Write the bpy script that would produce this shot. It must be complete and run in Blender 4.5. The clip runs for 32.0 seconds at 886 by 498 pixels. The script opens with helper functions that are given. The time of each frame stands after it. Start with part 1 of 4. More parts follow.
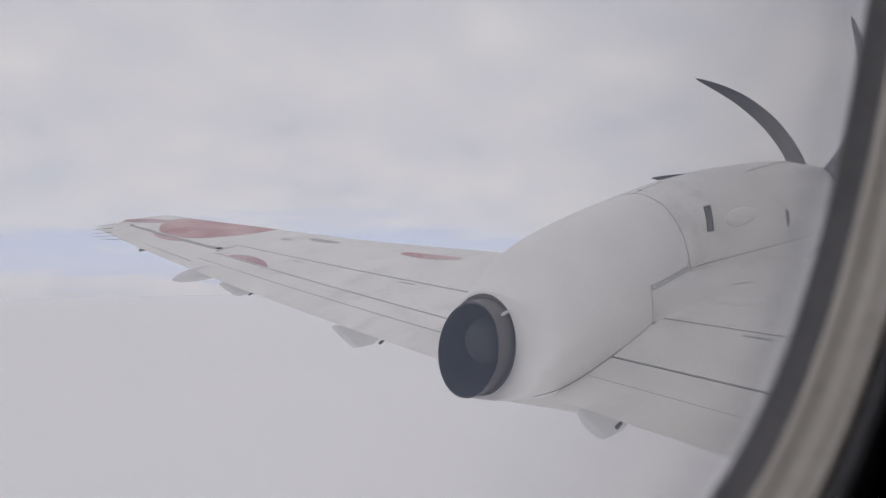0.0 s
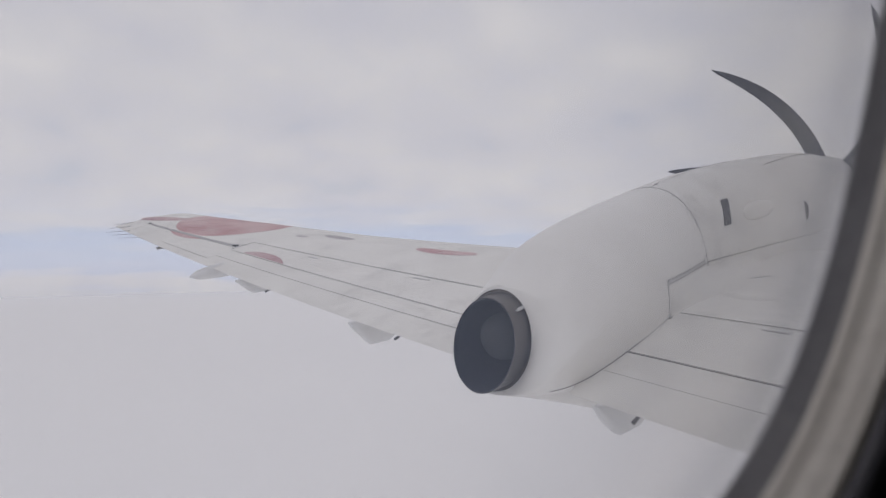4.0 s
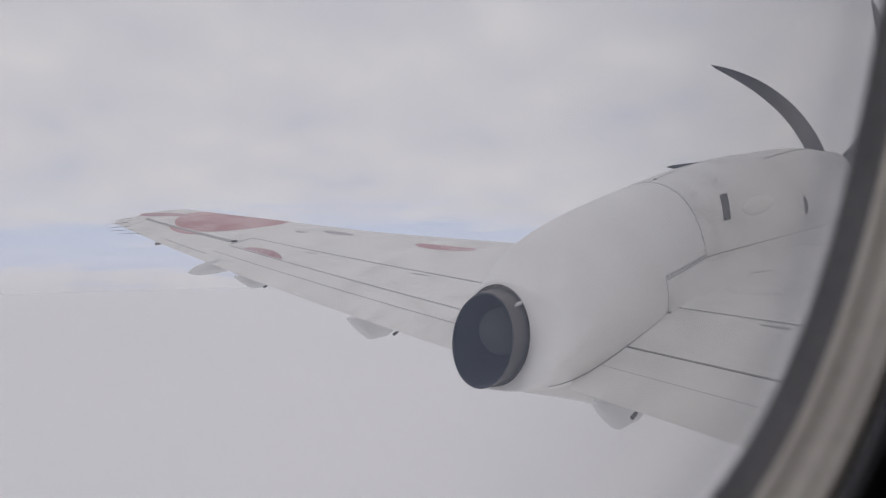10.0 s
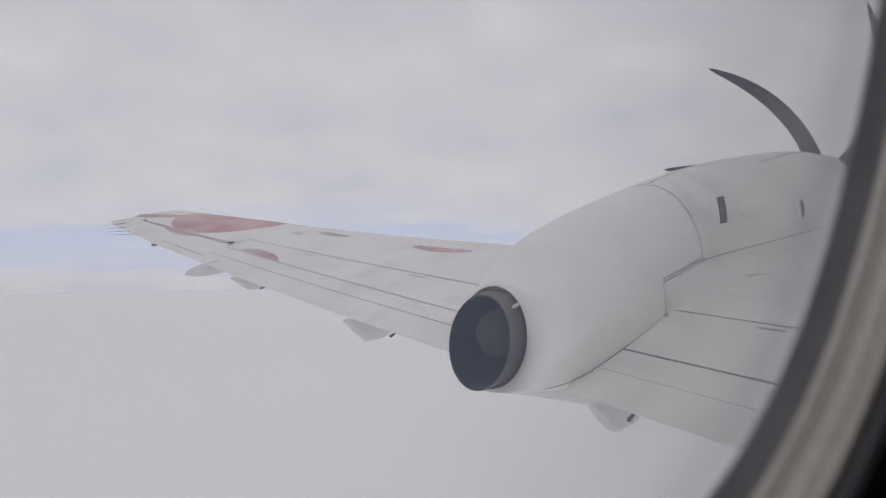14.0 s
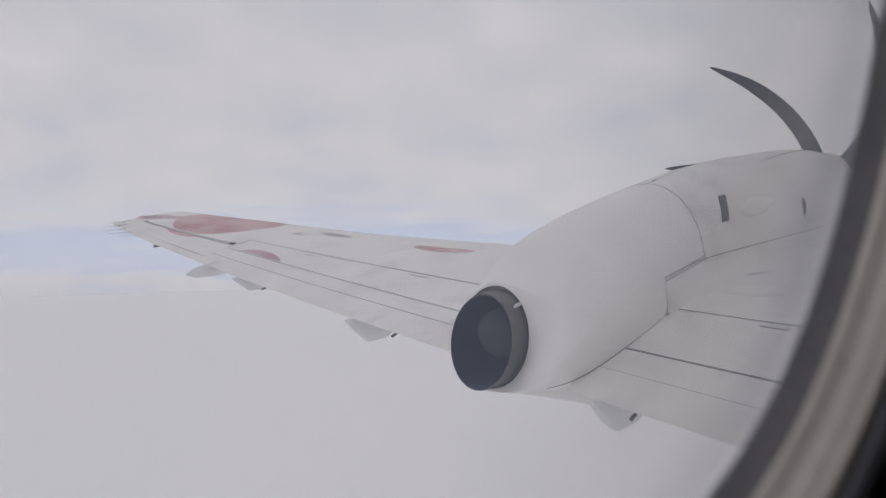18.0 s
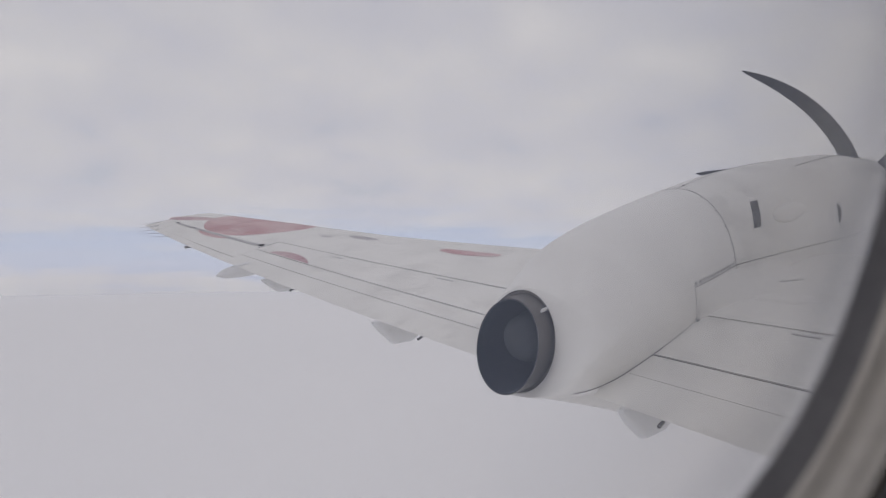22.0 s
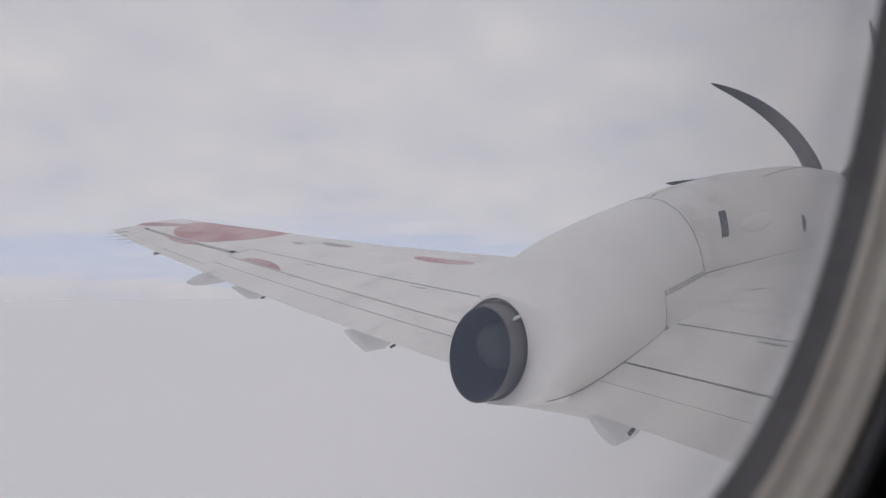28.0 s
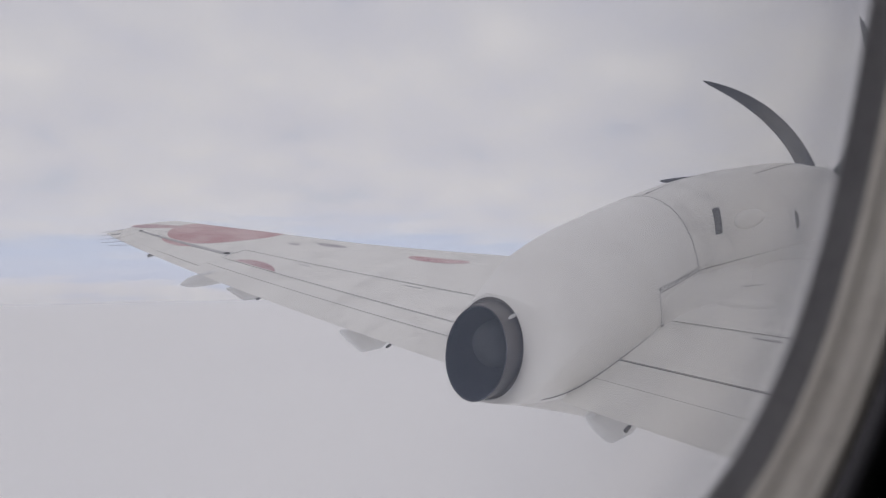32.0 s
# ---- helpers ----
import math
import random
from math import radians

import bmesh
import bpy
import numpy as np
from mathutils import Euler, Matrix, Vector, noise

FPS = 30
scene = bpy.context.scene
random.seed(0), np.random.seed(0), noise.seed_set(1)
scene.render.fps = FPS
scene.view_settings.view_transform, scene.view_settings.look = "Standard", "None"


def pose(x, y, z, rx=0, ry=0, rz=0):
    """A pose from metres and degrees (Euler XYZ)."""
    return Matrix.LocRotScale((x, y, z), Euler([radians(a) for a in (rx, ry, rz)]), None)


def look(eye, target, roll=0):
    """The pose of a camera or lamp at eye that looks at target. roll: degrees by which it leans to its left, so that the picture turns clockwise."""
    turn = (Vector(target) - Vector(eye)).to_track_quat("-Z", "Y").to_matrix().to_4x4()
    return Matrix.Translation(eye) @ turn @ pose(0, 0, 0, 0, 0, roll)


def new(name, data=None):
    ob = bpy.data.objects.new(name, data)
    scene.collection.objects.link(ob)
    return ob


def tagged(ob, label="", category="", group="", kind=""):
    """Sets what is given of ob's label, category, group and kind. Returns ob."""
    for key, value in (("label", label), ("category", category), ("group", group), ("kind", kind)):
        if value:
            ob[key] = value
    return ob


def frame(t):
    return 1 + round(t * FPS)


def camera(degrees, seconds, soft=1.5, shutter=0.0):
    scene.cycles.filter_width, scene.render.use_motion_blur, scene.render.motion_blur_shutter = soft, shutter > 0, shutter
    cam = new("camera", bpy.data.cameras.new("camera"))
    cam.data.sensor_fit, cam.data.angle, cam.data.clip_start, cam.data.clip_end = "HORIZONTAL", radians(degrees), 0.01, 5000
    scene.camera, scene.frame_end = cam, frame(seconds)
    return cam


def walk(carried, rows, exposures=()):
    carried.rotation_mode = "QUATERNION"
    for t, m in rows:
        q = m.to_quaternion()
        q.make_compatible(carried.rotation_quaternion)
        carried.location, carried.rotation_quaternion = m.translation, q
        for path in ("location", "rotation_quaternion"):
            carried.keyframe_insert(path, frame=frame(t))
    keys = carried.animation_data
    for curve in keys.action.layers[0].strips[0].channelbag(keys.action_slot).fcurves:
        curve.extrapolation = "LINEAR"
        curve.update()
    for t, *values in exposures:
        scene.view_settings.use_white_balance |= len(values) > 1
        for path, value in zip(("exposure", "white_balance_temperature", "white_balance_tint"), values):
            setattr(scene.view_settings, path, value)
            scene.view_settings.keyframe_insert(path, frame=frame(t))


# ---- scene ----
cam = camera(67.455, 32.0, soft=1.15)
PATH = [
    (0.0, -4.2615, 1.0103, -0.4228, 91.975, 0.356, -43.523),
    (0.5, -4.2616, 1.0100, -0.4223, 91.892, 0.461, -43.306),
    (1.0, -4.2616, 1.0097, -0.4219, 91.846, 0.462, -43.273),
    (1.5, -4.2617, 1.0095, -0.4215, 91.804, 0.548, -43.205),
    (2.0, -4.2617, 1.0092, -0.4211, 91.807, 0.559, -43.271),
    (2.5, -4.2618, 1.0089, -0.4207, 91.795, 0.395, -43.377),
    (3.0, -4.2600, 1.0095, -0.4212, 91.648, 0.725, -42.652),
    (3.5, -4.2597, 1.0097, -0.4221, 91.712, 0.746, -42.360),
    (5.5, -4.2581, 1.0109, -0.4261, 91.139, 0.827, -41.825),
    (6.0, -4.2576, 1.0113, -0.4271, 91.204, 0.831, -42.028),
    (6.5, -4.2567, 1.0116, -0.4271, 91.278, 0.724, -42.223),
    (7.0, -4.2558, 1.0119, -0.4272, 91.340, 0.689, -42.323),
    (7.5, -4.2548, 1.0122, -0.4272, 91.365, 0.636, -42.385),
    (8.0, -4.2538, 1.0124, -0.4271, 91.342, 0.676, -42.534),
    (8.5, -4.2528, 1.0127, -0.4272, 91.383, 0.793, -42.429),
    (9.0, -4.2517, 1.0130, -0.4271, 91.384, 0.798, -42.210),
    (9.5, -4.2516, 1.0131, -0.4271, 91.335, 0.723, -42.200),
    (10.0, -4.2514, 1.0131, -0.4270, 91.266, 0.773, -42.273),
    (10.5, -4.2512, 1.0132, -0.4271, 91.207, 0.744, -42.338),
    (11.0, -4.2510, 1.0132, -0.4270, 91.264, 0.720, -42.313),
    (11.5, -4.2508, 1.0132, -0.4269, 91.316, 0.709, -42.323),
    (12.0, -4.2506, 1.0133, -0.4270, 91.317, 0.766, -42.263),
    (12.5, -4.2504, 1.0134, -0.4272, 91.363, 0.746, -42.404),
    (13.0, -4.2502, 1.0137, -0.4276, 91.366, 0.692, -42.538),
    (13.5, -4.2499, 1.0139, -0.4279, 91.438, 0.909, -42.488),
    (14.0, -4.2496, 1.0142, -0.4282, 91.442, 0.624, -42.520),
    (14.5, -4.2494, 1.0144, -0.4286, 91.457, 0.715, -42.461),
    (16.5, -4.2483, 1.0153, -0.4300, 91.481, 0.822, -42.501),
    (17.0, -4.2480, 1.0156, -0.4304, 91.443, 1.027, -42.412),
    (17.5, -4.2477, 1.0159, -0.4306, 91.450, 0.982, -42.254),
    (18.0, -4.2474, 1.0160, -0.4310, 91.467, 0.860, -42.385),
    (18.5, -4.2471, 1.0163, -0.4313, 91.518, 0.872, -42.454),
    (19.0, -4.2469, 1.0165, -0.4317, 91.521, 0.865, -42.588),
    (19.5, -4.2465, 1.0168, -0.4320, 91.561, 0.938, -42.395),
    (20.0, -4.2463, 1.0170, -0.4323, 91.626, 0.856, -42.063),
    (20.5, -4.2471, 1.0174, -0.4321, 91.596, -0.014, -42.516),
    (21.0, -4.2480, 1.0178, -0.4320, 91.726, 0.070, -42.800),
    (21.5, -4.2489, 1.0181, -0.4319, 91.645, -0.174, -42.932),
    (21.6, -4.2493, 1.0176, -0.4321, 91.665, 0.185, -42.014),
    (21.7, -4.2497, 1.0172, -0.4322, 91.698, 0.338, -41.412),
    (21.8, -4.2501, 1.0166, -0.4324, 91.752, 0.036, -41.199),
    (21.9, -4.2504, 1.0161, -0.4326, 91.796, 0.131, -40.767),
    (22.0, -4.2509, 1.0156, -0.4327, 91.811, 0.220, -40.134),
    (22.1, -4.2504, 1.0156, -0.4333, 91.732, 0.518, -39.845),
    (22.2, -4.2497, 1.0156, -0.4340, 91.421, 0.647, -39.629),
    (22.3, -4.2492, 1.0156, -0.4346, 91.088, 0.760, -39.588),
    (22.4, -4.2486, 1.0156, -0.4353, 90.983, 1.104, -39.533),
    (22.5, -4.2480, 1.0156, -0.4359, 90.976, 1.042, -39.826),
    (22.6, -4.2494, 1.0148, -0.4356, 90.927, 0.836, -40.206),
    (22.7, -4.2509, 1.0141, -0.4353, 90.862, 0.913, -40.414),
    (22.8, -4.2523, 1.0133, -0.4350, 90.920, 0.786, -40.077),
    (22.9, -4.2537, 1.0126, -0.4347, 90.929, 1.051, -39.623),
    (23.0, -4.2551, 1.0118, -0.4344, 91.048, 1.362, -38.666),
    (23.1, -4.2540, 1.0119, -0.4349, 91.124, 1.552, -37.467),
    (23.2, -4.2528, 1.0119, -0.4355, 91.329, 1.820, -37.014),
    (23.3, -4.2531, 1.0118, -0.4361, 91.423, 1.961, -37.124),
    (23.4, -4.2533, 1.0116, -0.4367, 91.434, 1.774, -37.605),
    (23.5, -4.2535, 1.0114, -0.4372, 91.420, 1.554, -37.914),
    (23.6, -4.2520, 1.0123, -0.4376, 91.406, 1.469, -38.142),
    (23.7, -4.2505, 1.0131, -0.4379, 91.367, 1.152, -38.779),
    (23.8, -4.2490, 1.0141, -0.4382, 91.290, 1.324, -39.374),
    (23.9, -4.2475, 1.0150, -0.4386, 91.227, 1.173, -39.654),
    (24.0, -4.2459, 1.0158, -0.4389, 91.131, 1.117, -40.092),
    (24.1, -4.2470, 1.0152, -0.4377, 91.075, 0.828, -41.383),
    (24.2, -4.2482, 1.0146, -0.4365, 91.059, 0.520, -42.005),
    (24.3, -4.2493, 1.0139, -0.4352, 91.011, 0.338, -42.580),
    (24.4, -4.2505, 1.0133, -0.4340, 91.021, 0.558, -42.532),
    (24.5, -4.2517, 1.0127, -0.4328, 91.051, 0.617, -42.350),
    (24.6, -4.2517, 1.0126, -0.4324, 91.202, 0.941, -42.107),
    (24.7, -4.2519, 1.0124, -0.4319, 91.254, 0.890, -42.130),
    (25.0, -4.2521, 1.0118, -0.4307, 91.322, 0.817, -42.163),
    (25.5, -4.2526, 1.0111, -0.4285, 91.434, 0.868, -42.094),
    (27.5, -4.2516, 1.0124, -0.4297, 92.400, 0.192, -42.545),
    (28.0, -4.2513, 1.0127, -0.4300, 92.435, 0.056, -42.414),
    (28.5, -4.2518, 1.0126, -0.4299, 92.350, -0.088, -42.607),
    (29.0, -4.2522, 1.0125, -0.4298, 92.309, -0.051, -42.824),
    (29.5, -4.2525, 1.0122, -0.4296, 92.255, 0.026, -42.809),
    (30.0, -4.2529, 1.0121, -0.4295, 92.213, 0.073, -42.884),
    (30.5, -4.2534, 1.0119, -0.4294, 92.416, 0.300, -42.783),
    (31.0, -4.2537, 1.0118, -0.4293, 92.617, 0.381, -42.441),
    (31.5, -4.2538, 1.0120, -0.4295, 92.377, 0.415, -42.748),
    (32.0, -4.2540, 1.0121, -0.4298, 92.384, 0.584, -42.853),
]

walk(cam, [(row[0], pose(*row[1:])) for row in PATH],
     exposures=[(0.0, 0.220), (4.0, 0.210), (7.0, 0.195), (10.0, 0.170), (12.0, 0.185), (20.0, 0.180), (21.0, 0.125),
                (24.05, 0.130), (24.3, 0.190), (25.0, 0.200), (28.0, 0.175), (32.0, 0.190)])
cam.data.dof.use_dof = True
cam.data.dof.focus_distance = 4.8
cam.data.dof.aperture_fstop = 6.3

# The airplane climbs: nose 10 degrees up, left wing a little high.
AIR = pose(0, 0, 0, 0.85, -10, 0)

# ---- daylight: thin overcast above, cloud deck below ----
world = bpy.data.worlds.new("sky")
scene.world = world
world.use_nodes = True
wn = world.node_tree.nodes
sky = wn.new("ShaderNodeTexSky")
sky.sky_type = "NISHITA"
sky.sun_disc = False
sky.sun_elevation = radians(67)
sky.sun_rotation = radians(200)
sky.altitude = 1500
wn["Background"].inputs["Strength"].default_value = 0.12
world.node_tree.links.new(sky.outputs[0], wn["Background"].inputs["Color"])

sun = new("sun", bpy.data.lights.new("sun", "SUN"))
sun.data.energy = 2.26
sun.data.angle = radians(30)
sun.data.color = (1.0, 0.945, 0.865)
sun.matrix_world = look((0, 0, 0), (0.22, -0.36, -1.0))


# ---- materials ----
def material(name):
    m = bpy.data.materials.new(name)
    m.use_nodes = True
    nt = m.node_tree
    return m, nt, nt.nodes["Principled BSDF"]


def node(nt, kind, **values):
    n = nt.nodes.new(kind)
    for key, value in values.items():
        n.inputs[key].default_value = value
    return n


def mix_color(nt, fac, a, b, blend="MIX"):
    n = nt.nodes.new("ShaderNodeMix")
    n.data_type, n.blend_type = "RGBA", blend
    for socket, value in ((n.inputs[0], fac), (n.inputs[6], a), (n.inputs[7], b)):
        if isinstance(value, bpy.types.NodeSocket):
            nt.links.new(value, socket)
        else:
            socket.default_value = value
    return n.outputs[2]


def ramp(nt, fac, stops):
    n = nt.nodes.new("ShaderNodeValToRGB")
    e = n.color_ramp.elements
    while len(e) < len(stops):
        e.new(0.5)
    for k, (p, c) in enumerate(stops):
        e[k].position, e[k].color = p, c if len(c) == 4 else (*c, 1)
    nt.links.new(fac, n.inputs[0])
    return n.outputs[0]


def coords(nt, scale=(1, 1, 1)):
    tc = nt.nodes.new("ShaderNodeTexCoord")
    mp = nt.nodes.new("ShaderNodeMapping")
    mp.inputs["Scale"].default_value = scale
    nt.links.new(tc.outputs["Object"], mp.inputs["Vector"])
    return mp.outputs[0]


def noise_tex(nt, vec, scale, detail=4.0, rough=0.55):
    n = node(nt, "ShaderNodeTexNoise", Scale=scale, Detail=detail, Roughness=rough)
    nt.links.new(vec, n.inputs["Vector"])
    return n.outputs["Fac"]


def bump(nt, bsdf, height, strength, distance):
    b = node(nt, "ShaderNodeBump", Strength=strength, Distance=distance)
    nt.links.new(height, b.inputs["Height"])
    nt.links.new(b.outputs[0], bsdf.inputs["Normal"])


def paint(name, base, dirt, amount=0.5, rough=0.38, streak=(1.2, 3, 3)):
    """Aircraft paint: broad tone changes, faint dirt drawn out along the airflow, smudges and fine speckle."""
    m, nt, p = material(name)
    broad = noise_tex(nt, coords(nt), 1.3, 3)
    smudge = noise_tex(nt, coords(nt, (1.0, 1.3, 1.3)), 3.4, 7, 0.66)
    flow = noise_tex(nt, coords(nt, streak), 1.6, 6, 0.66)
    fine = noise_tex(nt, coords(nt), 38, 3)
    c1 = mix_color(nt, ramp(nt, broad, [(0.35, (0, 0, 0)), (0.7, (1, 1, 1))]), (*base, 1),
                   (*[v * 0.93 for v in base], 1))
    mask = ramp(nt, flow, [(0.45, (0, 0, 0)), (0.80, (amount * 0.6,) * 3)])
    c2 = mix_color(nt, mask, c1, (*dirt, 1))
    c2 = mix_color(nt, ramp(nt, smudge, [(0.50, (0, 0, 0)), (0.72, (amount,) * 3)]), c2, (*dirt, 1))
    spots = ramp(nt, fine, [(0.64, (0, 0, 0)), (0.76, (0.12,) * 3)])
    c3 = mix_color(nt, spots, c2, (*dirt, 1))
    nt.links.new(c3, p.inputs["Base Color"])
    r = ramp(nt, flow, [(0.3, (rough,) * 3), (0.8, (rough + 0.2,) * 3)])
    nt.links.new(r, p.inputs["Roughness"])
    bump(nt, p, broad, 0.06, 0.02)
    return m


WHITE = paint("white_paint", (0.875, 0.86, 0.815), (0.45, 0.43, 0.40), 0.36)
COWL = paint("cowl_paint", (0.86, 0.845, 0.81), (0.47, 0.45, 0.42), 0.24)
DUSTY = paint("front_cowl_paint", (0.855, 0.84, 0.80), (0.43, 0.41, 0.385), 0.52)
FLAP = paint("flap_paint", (0.86, 0.845, 0.80), (0.43, 0.41, 0.38), 0.40, streak=(0.8, 3, 3))
GREY = paint("fairing_paint", (0.74, 0.74, 0.735), (0.42, 0.41, 0.39), 0.3)


def red_paint(name, deep, pale, wear):
    m, nt, p = material(name)
    n1 = noise_tex(nt, coords(nt, (1, 0.6, 1)), 2.1, 3)
    n2 = noise_tex(nt, coords(nt, (2, 5, 5)), 3.0, 6, 0.65)
    c = mix_color(nt, ramp(nt, n1, [(0.36, (0, 0, 0)), (0.62, (1, 1, 1))]), (*deep, 1), (*pale, 1))
    c = mix_color(nt, ramp(nt, n2, [(0.45, (0, 0, 0)), (0.72, (wear,) * 3)]), c, (0.70, 0.62, 0.60, 1))
    nt.links.new(c, p.inputs["Base Color"])
    p.inputs["Roughness"].default_value = 0.42
    return m


RED = red_paint("red_marking", (0.46, 0.20, 0.195), (0.63, 0.41, 0.40), 0.35)
WORN_RED = red_paint("worn_red_marking", (0.40, 0.20, 0.22), (0.56, 0.38, 0.38), 0.35)
DOT_RED = red_paint("patchy_red_marking", (0.44, 0.13, 0.14), (0.64, 0.44, 0.43), 0.7)
SMEAR = red_paint("grey_smear", (0.34, 0.31, 0.32), (0.50, 0.47, 0.47), 0.5)


def plain(name, a, b, scale, rough, metal=0.0, bumps=0.0):
    m, nt, p = material(name)
    n = noise_tex(nt, coords(nt), scale, 5)
    n2 = noise_tex(nt, coords(nt), scale * 9, 3)
    c = mix_color(nt, ramp(nt, n, [(0.35, (0, 0, 0)), (0.7, (1, 1, 1))]), (*a, 1), (*b, 1))
    c = mix_color(nt, ramp(nt, n2, [(0.5, (0, 0, 0)), (0.8, (0.35,) * 3)]), c, (*[v * 0.6 for v in a], 1))
    nt.links.new(c, p.inputs["Base Color"])
    p.inputs["Roughness"].default_value = rough
    p.inputs["Metallic"].default_value = metal
    if bumps:
        bump(nt, p, n2, bumps, 0.002)
    return m


SEALANT = plain("dark_sealant", (0.085, 0.082, 0.083), (0.135, 0.13, 0.125), 8, 0.7)
FAINT = plain("grey_sealant", (0.22, 0.215, 0.21), (0.30, 0.29, 0.28), 8, 0.7)
SOOT = plain("sooted_steel", (0.007, 0.011, 0.026), (0.018, 0.023, 0.042), 3, 0.7, 0.0, 0.2)
PLUG = plain("burnt_steel", (0.021, 0.025, 0.032), (0.033, 0.035, 0.039), 9, 0.75, 0.0, 0.2)
STEEL = plain("heat_tinted_steel", (0.125, 0.112, 0.098), (0.20, 0.185, 0.168), 5, 0.45, 0.7, 0.1)
BLADE = plain("blade_rubber_grey", (0.032, 0.033, 0.038), (0.052, 0.053, 0.06), 4, 0.5, 0.0, 0.1)
RUBBER = plain("window_seal_rubber", (0.255, 0.247, 0.252), (0.315, 0.306, 0.311), 30, 0.62, 0.0, 0.2)
BEZEL = plain("beige_bezel_plastic", (0.66, 0.605, 0.525), (0.74, 0.69, 0.605), 20, 0.45, 0.0, 0.1)
WEATHERED = plain("weathered_sealant", (0.42, 0.415, 0.405), (0.52, 0.51, 0.50), 8, 0.7)
GRIMY = plain("grimy_strip", (0.50, 0.49, 0.47), (0.76, 0.75, 0.73), 14, 0.5)
FADE = plain("bezel_fade", (0.10, 0.095, 0.102), (0.14, 0.132, 0.14), 18, 0.6, 0.0, 0.1)
GAP_SHADE = plain("aileron_gap_shade", (0.40, 0.39, 0.38), (0.52, 0.51, 0.50), 6, 0.6)
LINING = plain("cabin_lining", (0.62, 0.60, 0.59), (0.68, 0.66, 0.65), 12, 0.7, 0.0, 0.1)


def math_node(nt, op, a, b=0.0, c=0.0):
    n = nt.nodes.new("ShaderNodeMath")
    n.operation = op
    for socket, value in zip(n.inputs, (a, b, c)):
        if isinstance(value, bpy.types.NodeSocket):
            nt.links.new(value, socket)
        else:
            socket.default_value = value
    return n.outputs[0]


def pane_glass():
    m = bpy.data.materials.new("acrylic_pane")
    m.use_nodes = True
    nt = m.node_tree
    nt.nodes.remove(nt.nodes["Principled BSDF"])
    out = nt.nodes["Material Output"]
    clear = node(nt, "ShaderNodeBsdfTransparent", Color=(1.0, 0.985, 0.97, 1))
    haze = node(nt, "ShaderNodeBsdfTranslucent", Color=(0.74, 0.82, 1.0, 1))
    shine = node(nt, "ShaderNodeBsdfGlossy", Roughness=0.26)
    scuff = ramp(nt, noise_tex(nt, coords(nt), 14, 4), [(0.3, (0.045,) * 3), (0.75, (0.075,) * 3)])
    a = nt.nodes.new("ShaderNodeMixShader")
    b = nt.nodes.new("ShaderNodeMixShader")
    edge = node(nt, "ShaderNodeLayerWeight", Blend=0.5)
    rise = math_node(nt, "POWER", edge.outputs["Facing"], 4.5)
    nt.links.new(math_node(nt, "MULTIPLY_ADD", rise, 1.3, 0.035), b.inputs[0])
    nt.links.new(scuff, a.inputs[0])
    nt.links.new(clear.outputs[0], a.inputs[1])
    nt.links.new(haze.outputs[0], a.inputs[2])
    nt.links.new(a.outputs[0], b.inputs[1])
    nt.links.new(shine.outputs[0], b.inputs[2])
    nt.links.new(b.outputs[0], out.inputs[0])
    return m


PANE = pane_glass()


